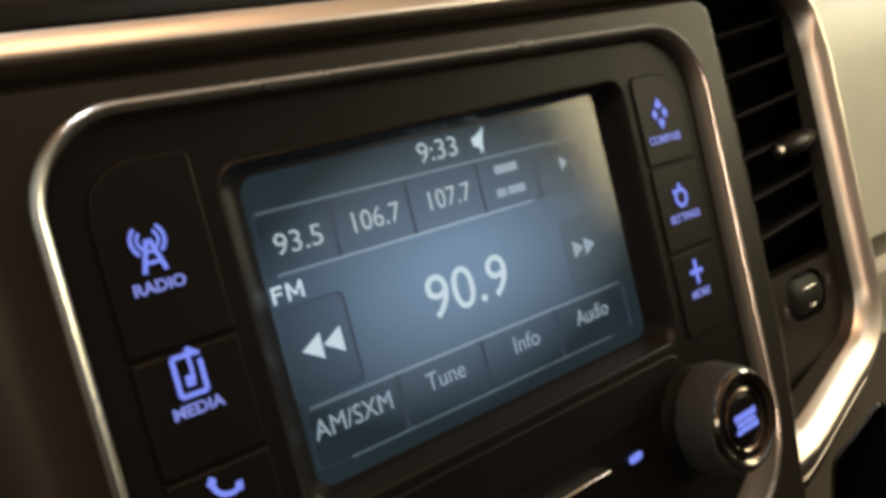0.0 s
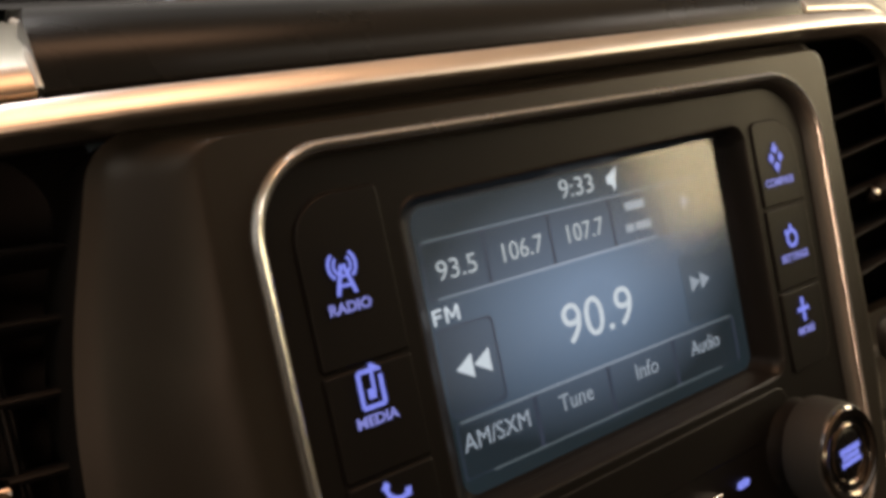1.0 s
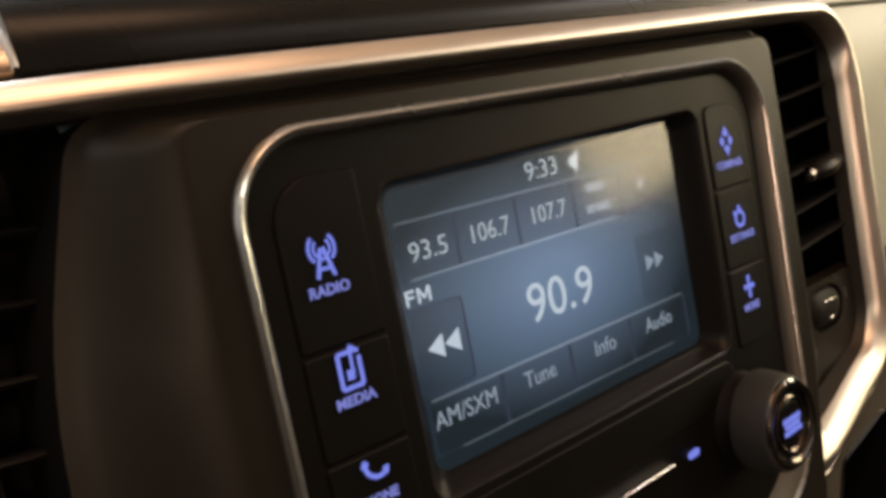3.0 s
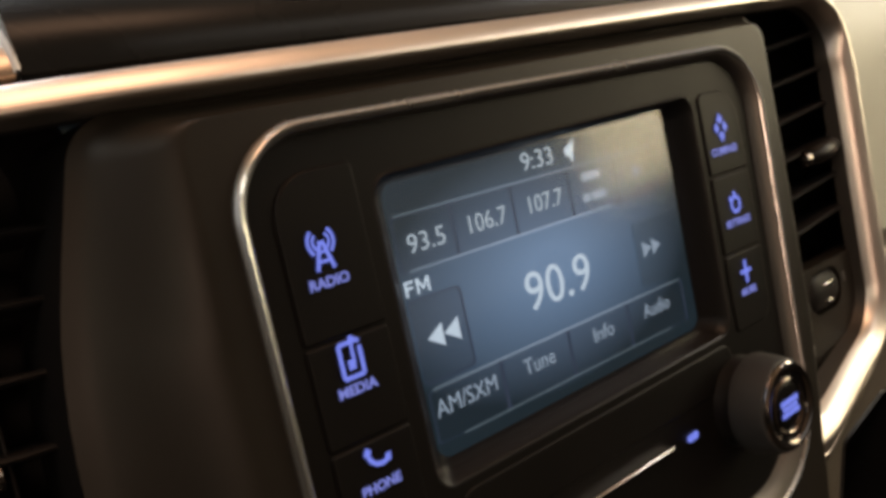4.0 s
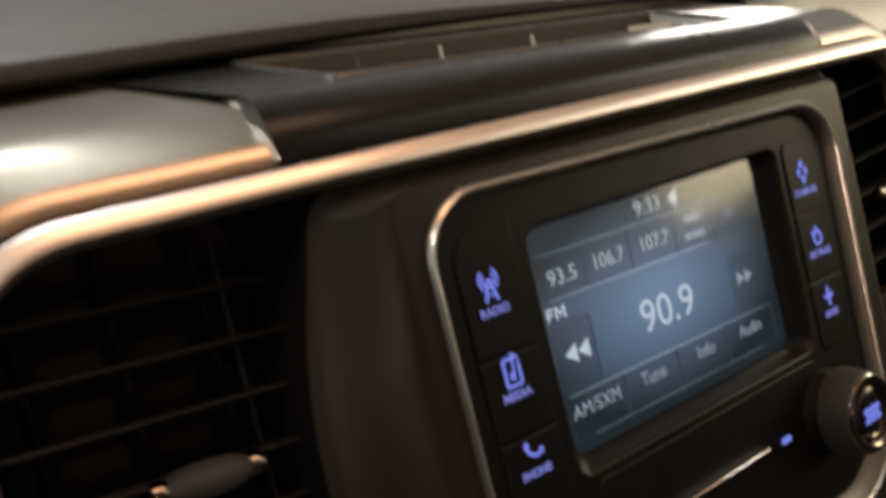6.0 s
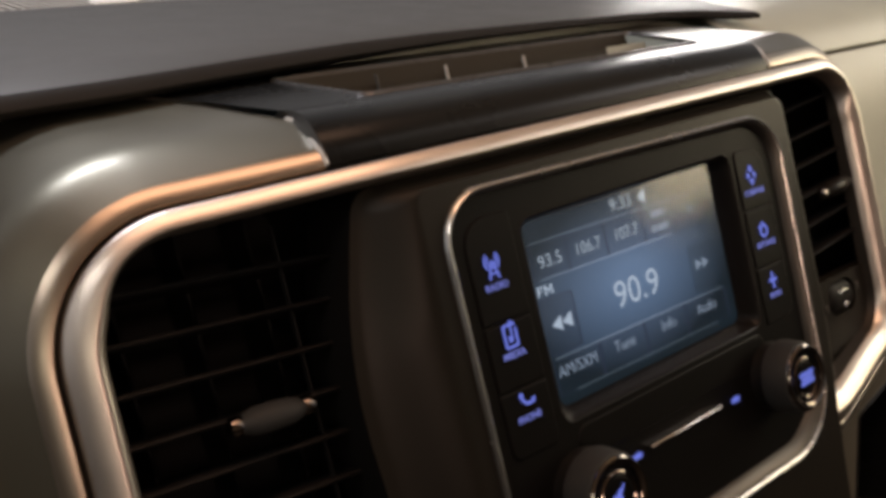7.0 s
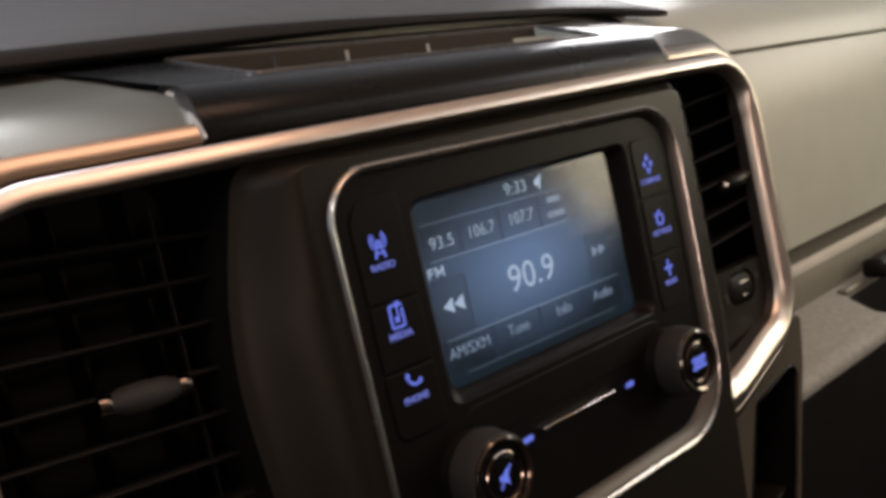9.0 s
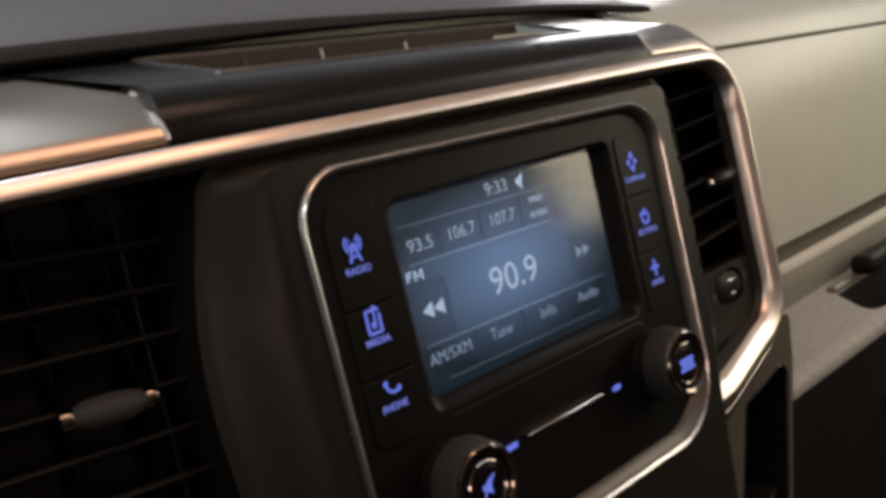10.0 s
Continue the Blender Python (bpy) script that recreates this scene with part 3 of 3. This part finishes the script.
part("forward_arrow", flat([[(0.0352, 0.0020), (0.0352, 0.0070), (0.0394, 0.0045)]], T), DIMFIGURE, screen)
part("forward_arrow", flat([[(0.0398, 0.0020), (0.0398, 0.0070), (0.0440, 0.0045)]], T), DIMFIGURE, screen)
for word, x, w in (("AM/SXM", -0.0438, 0.0208), ("Tune", -0.0170, 0.0120), ("Info", 0.0105, 0.0090), ("Audio", 0.0365, 0.0130)):
    writing(word, x, -0.0142, 0.0046, T, DIMFIGURE, screen, "key_letters", width=w)
sheet = bmesh.new()
sheet.faces.new([sheet.verts.new((p.x, -0.0030, p.y)) for p in [a.lerp(b, 0.56) for a, b in zip(inset(RECT, 0.0010), inset(LITAREA, -0.0002))][::-1]])
cover = part("glass", sheet, GLASS, radio, "reflective clear screen glass")
if cover.data.polygons[0].normal.y > 0:
    cover.data.flip_normals()
cover.visible_shadow = False

# symbols, in millimetres about their middles
MAST = stroke([(-2.3, -4.2), (-0.3, 2.6)], 1.0) + stroke([(2.3, -4.2), (0.3, 2.6)], 1.0) + stroke([(-1.5, -2.2), (1.5, -2.2)], 0.8) + stroke([(-0.9, 0.0), (0.9, 0.0)], 0.7) + ring2(0, 2.4, 2.2, 0.7, 130, 230, 6) + ring2(0, 2.4, 2.2, 0.7, -50, 50, 6) + ring2(0, 2.4, 3.5, 0.8, 130, 230, 8) + ring2(0, 2.4, 3.5, 0.8, -50, 50, 8)
PLAYER = stroke([(-2.6, -4.2), (-2.6, 3.4), (2.0, 3.4)], 1.0) + stroke([(-2.6, -4.2), (2.6, -4.2), (2.6, 2.0)], 1.0) + [[(-1.0, -2.6), (-1.0, -0.4), (0.8, -0.4), (0.8, -2.6)]] + stroke([(0.6, -1.5), (0.6, 4.6), (2.8, 3.0)], 0.8)
HANDSET = ring2(0.6, 3.4, 4.2, 1.4, 205, 320, 10) + [[(-4.6, 1.2), (-4.0, 3.6), (-2.2, 3.0), (-2.4, 0.8)], [(5.0, 0.2), (3.2, -0.2), (2.8, 2.0), (4.6, 2.6)]]
HANDSET = [[(0.94 * x + 0.34 * z, 0.94 * z - 0.34 * x) for x, z in poly] for poly in HANDSET]
COMPASS = [[(0, 4.8), (-1.7, 2.4), (0, 1.2), (1.7, 2.4)], [(0, -4.8), (1.7, -2.4), (0, -1.2), (-1.7, -2.4)], [(3.8, 0), (2.2, 1.8), (1.0, 0), (2.2, -1.8)], [(-3.8, 0), (-2.2, -1.8), (-1.0, 0), (-2.2, 1.8)]]
COG = ring2(0, -0.6, 2.4, 1.3) + [[(-0.7, 2.2), (-0.7, 3.6), (0.7, 3.6), (0.7, 2.2)], [(-3.6, 1.2), (-2.8, 2.6), (-1.6, 1.4), (-2.4, 0.4)]]
CROSS = [[(-0.7, -3.6), (-0.7, 3.8), (0.7, 3.8), (0.7, -3.6)], [(-3.0, -0.5), (-3.0, 0.9), (3.0, 0.9), (3.0, -0.5)]]
SPEAKER = [[(-3.4, -1.2), (-3.4, 1.2), (-1.6, 1.2), (-1.6, -1.2)], [(-1.6, -1.2), (-1.6, 1.2), (1.4, 3.6), (1.4, -3.6)]] + stroke([(-3.6, -4.0), (3.6, 4.0)], 0.9)
BARS = [[(-4.2, 1.2), (-4.2, 3.8), (4.2, 3.8), (4.2, 1.2)], [(-3.6, -1.5), (-3.6, 0.7), (3.6, 0.7), (3.6, -1.5)], [(-4.2, -4.2), (-4.2, -2.0), (4.2, -2.0), (4.2, -4.2)]]


def button(outline, symbol, sx, sz, k, word, wz, kind, width):
    body = part("button", slab(outline, [], -0.0095, -0.004), BUTTON, radio, "black %s button with a blue-lit symbol" % kind, bevel=0.0006)
    part("symbol", flat(moved(symbol, sx, sz, 0.001 * k), -0.00992), BLUE, body, "blue-lit %s symbol" % kind)
    writing(word, sx, wz, 0.0023, -0.00986, DIMBLUE, body, "button_word", width=width, bold=0.00010)


LX, RX = -0.0805, 0.0735
button(rounded([(-0.0905, 0.0505, 0.012), (-0.0690, 0.0505, 0.002), (-0.0690, 0.0140, 0.001), (-0.0905, 0.0140, 0.001)]), MAST, LX - 0.0008, 0.0328, 0.92, "RADIO", 0.0262, "radio", 0.0100)
button(box2(-0.0905, -0.0690, -0.0095, 0.0134, 0.001), PLAYER, LX, 0.0090, 1.0, "MEDIA", 0.0020, "media", 0.0102)
button(rounded([(-0.0905, -0.0101, 0.001), (-0.0690, -0.0101, 0.001), (-0.0690, -0.0335, 0.002), (-0.0905, -0.0335, 0.004)]), HANDSET, LX + 0.0003, -0.0148, 0.78, "PHONE", -0.0205, "phone", 0.0105)
button(rounded([(0.0632, 0.0475, 0.003), (0.0838, 0.0475, 0.012), (0.0848, 0.0208, 0.001), (0.0632, 0.0208, 0.001)]), COMPASS, RX - 0.001, 0.0355, 1.0, "COMPASS", 0.0280, "compass", 0.0145)
button(box2(0.0632, 0.0848, -0.0052, 0.0202, 0.001), COG, RX, 0.0107, 1.0, "SETTINGS", 0.0042, "settings", 0.0140)
button(rounded([(0.0632, -0.0058, 0.001), (0.0848, -0.0058, 0.001), (0.0842, -0.0310, 0.006), (0.0632, -0.0310, 0.002)]), CROSS, RX - 0.0008, -0.0125, 1.0, "MORE", -0.0190, "more", 0.0085)

part("lower_ledge", slab(box2(-0.060, 0.058, -0.0455, -0.0320, 0.005), [], -0.0092, -0.005), FACIA, radio, "rounded black ledge under the screen", bevel=0.0006)
part("slot_strip", slab(box2(-0.0265, 0.0185, -0.0524, -0.0517, 0.0003), [], -0.0112, -0.006), CHROME, radio, "thin chrome strip", bevel=0.0003)
for x, w in ((-0.0350, 0.0070), (0.0302, 0.0042)):
    part("indicator_light", slab(rounded([(x - w / 2 + 0.0003, -0.0527, 0.0002), (x + w / 2 + 0.0003, -0.0524, 0.0002), (x + w / 2 - 0.0003, -0.0541, 0.0002), (x - w / 2 - 0.0003, -0.0544, 0.0002)], 2), [], -0.0100, -0.006), BLUE, radio, "small blue-lit lettering")


def knob(cx, cz, symbol, kind):
    grip = part("knob", turned(cx, cz, [(0.0142, -0.0146), (0.0159, -0.0148), (0.0161, -0.0162), (0.0151, -0.0237), (0.0146, -0.0252), (0.0136, -0.0258), (0.0134, -0.0240)]), KNOB, radio, "black rubber %s knob" % kind)
    part("collar", turned(cx, cz, [(0.0150, -0.0080), (0.0148, -0.0100), (0.0142, -0.0110), (0.0140, -0.0152)]), RECESS, grip, "black collar under the knob")
    part("chrome_ring", turned(cx, cz, [(0.0140, -0.0250), (0.0139, -0.0262), (0.0132, -0.0269), (0.0120, -0.0268), (0.0109, -0.0261), (0.0105, -0.0248)], cap=False), RINGMETAL, grip, "polished chrome ring")
    part("cap", turned(cx, cz, [(0.0108, -0.0242), (0.0106, -0.0254), (0.0094, -0.0256), (0.0086, -0.0252), (0.0080, -0.0252), (0.0072, -0.0258), (0.0060, -0.0260)]), BLACK, grip, "glossy black cap")
    part("inner_ring", turned(cx, cz, [(0.0090, -0.0250), (0.0088, -0.0259), (0.0083, -0.0262), (0.0078, -0.0259), (0.0076, -0.0250)], cap=False), RINGMETAL, grip, "thin dark chrome inner ring")
    part("symbol", flat(moved(symbol, cx, cz, 0.001), -0.02635), BLUE, grip, "blue-lit mark")


knob(-0.0630, -0.0538, [[(x * 0.85, z * 0.85) for x, z in p] for p in SPEAKER], "volume")
knob(0.0580, -0.0520, [[(x * 1.2, z * 0.68) for x, z in p] for p in BARS], "tuning")


# ---- air vents ----
def air_vent(side, x0, x1, slats, slope, tab_z, tab_x):
    """side: -1 for the driver's vent, 1 for the passenger's. Slats rise outwards from the middle."""
    vent = thing("air_vent", "black air vent with slanted slats and a chrome-tipped tab", "air vent", "dashboard air vents")
    part("housing", grid([[(x, 0.075, z) for z in (-0.05, 0.078)] for x in (x0 - 0.012, x1 + 0.012)]), VENT, vent)
    part("housing_wall", sweep(box2(x0 - 0.012, x1 + 0.012, -0.052, 0.080, 0.02), [(0.0, 0.019), (0.001, 0.076)]), VENT, vent)
    lean = Matrix.Rotation(radians(-slope * side), 4, "Y")
    for z in slats:
        mid = (x0 + x1) / 2
        m = Matrix.Translation((mid, 0.020, z)) @ lean @ Matrix.Rotation(radians(-8), 4, "X")
        half = (x1 - x0) / 2 + 0.006
        rows = [[(x, y, zz) for x in (-half, half)] for y, zz in ((0.013, 0.0009), (-0.006, 0.0011), (-0.0074, 0.0006), (-0.0078, 0.0), (-0.0072, -0.0006), (-0.006, -0.0009), (0.013, -0.0009))]
        bm = grid(rows, close_v=True)
        bm.transform(m)
        part("slat", bm, VENT, vent)
    n = 3
    for k in range(n):
        x = x0 + (x1 - x0) * (k + 0.5) / n
        part("vane", block(x - 0.0006, x + 0.0006, 0.044, 0.066, -0.050, 0.076), VENT, vent, bevel=0.0004)
    if side < 0:
        part("link", block(-0.1454, -0.1446, 0.0140, 0.0165, -0.035, 0.064), VENT, vent, "thin upright linking bar", bevel=0.0003)
    # adjusting tab: a spindle-shaped grip with bright ends
    rows = []
    for s, r in ((-1, 0.1), (-0.98, 0.45), (-0.8, 0.62), (-0.5, 0.92), (0.0, 1.0), (0.5, 0.92), (0.8, 0.62), (0.98, 0.45), (1, 0.1)):
        rows.append([(0.0125 * s, 0.0050 * r * math.cos(a) * 1.2, 0.0046 * r * math.sin(a)) for a in [2 * math.pi * i / 16 for i in range(16)]])
    bm = grid(rows, close_u=True)
    m = Matrix.Translation((tab_x, 0.0125, tab_z)) @ lean
    bm.transform(m)
    # shade on the passenger tab and its far tip is put into darker materials
    tab = part("tab", bm, KNOB if side < 0 else RECESS, vent, "dark grey adjusting tab")
    for e in (-1, 1):
        rows = [[(e * (0.0118 + d), 0.0036 * r * math.cos(a), 0.0032 * r * math.sin(a)) for a in [2 * math.pi * i / 14 for i in range(14)]] for d, r in ((-0.002, 0.9), (0.0, 1.05), (0.002, 0.95), (0.003, 0.5), (0.0033, 0.05))]
        bm = grid(rows, close_u=True)
        bm.transform(m)
        part("tip", bm, RINGMETAL if e * side < 0 or side < 0 else KNOB, tab, "bright chrome tip" if e * side < 0 or side < 0 else "tip, its dull reflection put in as dark rubber")
    # panel and thumbwheel under the slats
    foot = rounded([(x0, -0.033, 0.002), (x1, -0.033, 0.002), (x1 - (0.02 if side > 0 else 0), -0.092, 0.02), (x0 + (0.02 if side < 0 else 0), -0.092, 0.02)])
    wheel_x, wheel_z = (0.1640 if side > 0 else -0.160), -0.0448
    part("foot_panel", slab(foot, [box2(wheel_x - 0.0136, wheel_x + 0.0136, wheel_z - 0.0090, wheel_z + 0.0090, 0.0080)], 0.013, 0.022), PANEL, vent, "dark panel under the slats", bevel=0.001)
    rows = []
    for i in range(13):
        x = -1 + i / 6
        k = math.sqrt(max(0.02, 1 - 0.90 * x ** 4))
        rows.append([(wheel_x + 0.0128 * x, 0.0160 - 0.0046 * k * math.cos(a), wheel_z + 0.0084 * k * math.sin(a)) for a in [radians(-90 + 15 * j) for j in range(13)]])
    wheel = part("thumbwheel", grid(rows), VENT, vent, "black ridged thumbwheel")
    for j in range(5):
        z = wheel_z - 0.0056 + 0.0028 * j
        part("ridge", block(wheel_x - 0.0105, wheel_x + 0.0105, 0.0126 + 0.0018 * abs(j - 2) / 2, 0.0150, z - 0.0003, z + 0.0003), VENT, wheel, bevel=0.0002)
    for z, xa, xb in ((0.0030, -0.004, 0.0068), (-0.0042, -0.0018, 0.0032)):
        part("mark", block(wheel_x + xa, wheel_x + xb, 0.0112, 0.0140, wheel_z + z - 0.0005, wheel_z + z + 0.0005), CHROME, wheel, "thin chrome mark", bevel=0.0003)
    for dx, dz in ((-0.0165, -0.0030), (0.0160, 0.0020)):
        part("tick", block(wheel_x + dx - 0.0011, wheel_x + dx + 0.0011, 0.0122, 0.0140, wheel_z + dz - 0.0022, wheel_z + dz + 0.0022), EDGE, vent, "small grey end mark", bevel=0.0004)
    return vent


air_vent(-1, -0.203, -0.128, [0.0519, 0.0380, 0.0238, 0.0090, -0.0052, -0.0194, -0.0336], 4.0, 0.0075, -0.1610)
air_vent(1, 0.126, 0.200, [0.0585, 0.0434, 0.0284, 0.0130, -0.0024, -0.0170], 5.0, 0.0124, 0.1750)

# ---- fascia beside and under the stack ----
fascia = thing("side_fascia", "grey plastic fascia with a black pocket beside the stack", "dashboard panel")
POCKET = rounded([(0.146, -0.1040, 0.006), (0.1965, -0.0935, 0.007), (0.1755, -0.149, 0.03), (0.150, -0.210, 0.004), (0.096, -0.210, 0.004), (0.1245, -0.150, 0.02)], 6)
SIDE = rounded([(0.085, -0.0850, 0.001), (0.208, -0.0715, 0.004), (0.2010, -0.0985, 0.01), (0.1795, -0.150, 0.03), (0.150, -0.225, 0.002), (0.070, -0.225, 0.002)])
part("fascia_plate", slab(SIDE, [POCKET], 0.0065, 0.016), FASCIA_GREY, fascia, bevel=0.0012)
part("fascia_side", grid([[(x, y, z) for x, z in ((0.204, -0.074), (0.2010, -0.0985), (0.1795, -0.150), (0.150, -0.225))] for y in (0.0070, 0.075)]), FASCIA_GREY, fascia)
part("pocket", sweep(POCKET, [(-0.001, 0.0075), (0.0008, 0.0055), (0.002, 0.0065), (0.0035, 0.022), (0.005, 0.060)]), BLACK, fascia, "glossy black edge of the pocket")
part("pocket_back", slab(inset(POCKET, 0.0045), [], 0.050, 0.056), VENT, fascia)
part("pocket_divider", block(0.118, 0.170, 0.012, 0.05, -0.172, -0.169, m=Matrix.Translation((0.145, 0, -0.17)) @ Matrix.Rotation(radians(-20), 4, "Y") @ Matrix.Translation((-0.145, 0, 0.17))), PANEL, fascia, bevel=0.0008)

# ---- dash top: base, hood pad, demister grille ----
def top(y):
    return 0.116 + (y - 0.066) * 0.40


rows = []
for y, z in ((0.108, 0.070), (0.1085, 0.110), (0.1095, 0.125), (0.112, 0.1325), (0.122, 0.1384), (0.2, top(0.2)), (0.3, top(0.3)), (0.41, top(0.41)), (0.54, top(0.54))):
    rows.append([(x, y, z) for x in (-0.75, -0.4, -0.2, 0.0, 0.2, 0.4, 0.62, 0.85)])
solid("dash_top", grid(rows), GREY, "grey grained top of the dashboard", "dashboard", "structure")
HOOD = []
BROW = [(-0.75, 0.055), (-0.4, 0.058), (-0.25, 0.063), (-0.16, 0.072), (-0.10, 0.083), (-0.05, 0.091), (0.0, 0.097), (0.05, 0.100), (0.10, 0.100), (0.14, 0.097), (0.17, 0.092), (0.19, 0.084), (0.203, 0.072), (0.211, 0.062), (0.217, 0.060)]
for f, h in ((0.018, -0.0045), (0.008, -0.003), (0.001, -0.0005), (-0.001, 0.0016), (-0.0005, 0.0050), (0.002, 0.0066), (0.006, 0.0076), (0.03, 0.0083), (0.08, 0.0085), (0.14, 0.0085), (0.198, 0.0080), (0.202, 0.004)):
    k = min(1.0, max(0.0, (f - 0.02) / 0.12))
    HOOD.append([(x + (0.10 * k if x > 0.12 else 0), (y + f) * (1 - k) + (0.09 + f) * k, top((y + f) * (1 - k) + (0.09 + f) * k) + 0.001 + h * (1 - 0.45 * ease((x + 0.08) / 0.2))) for x, y in BROW])
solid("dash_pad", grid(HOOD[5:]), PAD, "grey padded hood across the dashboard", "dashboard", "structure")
solid("trim_hood_edge", grid(HOOD[:6]), PADFRONT, "front edge under the padded hood, shade put in its colour", "trim", "structure")
grille = thing("demister_grille", "slotted plastic demister grille under the windscreen", "air vent")
part("base", grid([[(x, y, top(y) + 0.0030) for x in (-0.62, 0.05)] for y in (0.291, 0.430)]), VENT, grille)
part("grille_frame", plan(rounded([(-0.625, 0.435, 0.004), (0.055, 0.435, 0.004), (0.030, 0.2885, 0.004), (-0.625, 0.2885, 0.004)], 4), [box2(-0.620, 0.026, 0.2930, 0.4300, 0.003)], 0.0, 0.003).copy(), GRILLE, grille)
bars = bmesh.new()
for i in range(108):
    x = -0.600 + i * 0.0058
    block(x - 0.0011, x + 0.0011, -0.074, 0.074, -0.002, 0.002, bars, Matrix.Translation((0, 0.3615, top(0.3615) + 0.0065)) @ Matrix.Rotation(math.atan(0.40), 4, "X"))
tagged(part("slotted_mesh", bars, GRILLE, grille, "fine grey grille bars"), kind="stuff")
for ob in grille.children:
    if ob.name.startswith("grille_frame"):
        for v in ob.data.vertices:
            v.co.z += top(v.co.y) + 0.0045
# a bright reflection in the windscreen, put in as a white slab
card = plan(rounded([(-0.060, 0.388, 0.004), (-0.033, 0.384, 0.004), (-0.064, 0.292, 0.004), (-0.094, 0.294, 0.004)], 4), [], 0.0, 0.0016)
for v in card.verts:
    v.co.z += top(v.co.y) + 0.0088
solid("reflection_slab", card, WHITE, "bright windscreen reflection put in as a white slab on the grille", "card")

# ---- passenger side ----
XP = [0.196, 0.26, 0.34, 0.44, 0.55, 0.70, 0.85]


def bow(x):
    return 0.02 * ((x - 0.2) / 0.6) ** 2


def run_panel(name, profile, mat, label, category, smooth=40, x_from=0):
    return solid(name, grid([[(x, y + bow(x), z) for x in XP[x_from:]] for y, z in profile]), mat, label, category, "structure", smooth)


run_panel("dash_upper", [(0.125, 0.1396), (0.105, 0.1315), (0.085, 0.1225), (0.069, 0.1110), (0.0605, 0.0990), (0.0582, 0.0880), (0.0592, 0.0868), (0.070, 0.0866)], GREY, "grey upper dashboard over the passenger", "dashboard")
run_panel("dash_panel", [(0.070, 0.0854), (0.0592, 0.0852), (0.0580, 0.0838), (0.0572, 0.04), (0.0572, 0.0), (0.0576, -0.03), (0.0580, -0.0530), (0.0590, -0.0540), (0.070, -0.0545)], GREY, "grey passenger dashboard panel", "dashboard")
# a darker plastic than the panel's stands in for the groove's shade
run_panel("dash_groove", [(0.0655, -0.0535), (0.0640, -0.0680)], FASCIA_GREY, "groove along the passenger dashboard, shade put in its colour", "trim")
run_panel("trim_strip", [(0.068, -0.0668), (0.0582, -0.0671), (0.0575, -0.0677), (0.0572, -0.0702), (0.0575, -0.0726), (0.0582, -0.0731), (0.068, -0.0733)], PALE, "pale strip along the passenger dashboard", "trim")
run_panel("dash_lower", [(0.068, -0.0733), (0.0594, -0.0735), (0.0588, -0.0745), (0.0600, -0.0950), (0.0625, -0.0985), (0.080, -0.0990)], OLIVE, "grey lower edge of the passenger dashboard", "dashboard")
shelf = thing("glovebox_shelf", "pale grained shelf of the glovebox with an open bin", "glovebox")


WELL = rounded([(0.3605, 0.053, 0.004), (0.66, 0.058, 0.004), (0.66, 0.020, 0.008), (0.345, 0.021, 0.008)], 5)


def shelf_z(y):
    return -0.1165 + 0.36 * (y - 0.008)


def tilted(bm):
    for v in bm.verts:
        v.co.z += 0.36 * (v.co.y - 0.008)
    return bm


part("shelf_top", tilted(plan([Vector(p) for p in ((0.196, 0.085), (0.85, 0.095), (0.85, 0.0155), (0.196, 0.0155))], [WELL], -0.124, -0.1165)), SHELF, shelf, bevel=0.004)
bm = tilted(grid([[(p.x, p.y, z) for p in inset(WELL, s)] for s, z in ((-0.0005, -0.118), (0.001, -0.126), (0.004, -0.175))], close_u=True))
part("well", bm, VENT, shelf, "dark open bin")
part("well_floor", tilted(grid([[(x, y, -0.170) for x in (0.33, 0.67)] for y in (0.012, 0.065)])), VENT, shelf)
part("front_roll", grid([[(x, y, z) for x in (x0, 0.40, 0.85)] for x0, y, z in ((0.198, 0.0190, shelf_z(0.019) + 0.0004), (0.198, 0.0150, -0.1142), (0.197, 0.0126, -0.1158), (0.196, 0.0112, -0.1180), (0.194, 0.0108, -0.1210), (0.193, 0.0114, -0.1235))]), SHELF, shelf, "rolled front edge of the shelf")
part("rear_lip", block(0.357, 0.396, 0.0500, 0.0575, -0.1010, -0.0965), OLIVE, shelf, "pale lip beside the latch", bevel=0.002)
part("latch", block(0.392, 0.46, 0.036, 0.054, -0.0975, -0.0830), VENT, shelf, "black latch over the bin", bevel=0.0045)
# the shadow below the shelf is put in as black plastic
part("glovebox_front", grid([[(x, y, z) for x in (x0, 0.85)] for x0, y, z in ((0.1932, 0.0113, -0.1230), (0.181, 0.0155, -0.149), (0.150, 0.03, -0.25), (0.150, 0.06, -0.45))]), VENT, shelf, "glovebox front, blackened to stand in for its shadow")
solid("lower_dash", slab([Vector(p) for p in ((-0.85, -0.10), (-0.22, -0.10), (-0.22, -0.24), (0.20, -0.24), (0.20, -0.60), (-0.85, -0.60))], [], 0.03, 0.05), PANEL, "dark lower dashboard", "dashboard", "structure")
solid("dash_driver", grid([[(x, y, z) for x in (-0.85, -0.30, -0.245)] for y, z in ((0.07, 0.118), (0.055, 0.112), (0.045, 0.09), (0.04, -0.12))]), OLIVE, "grey driver side dashboard", "dashboard", "structure")
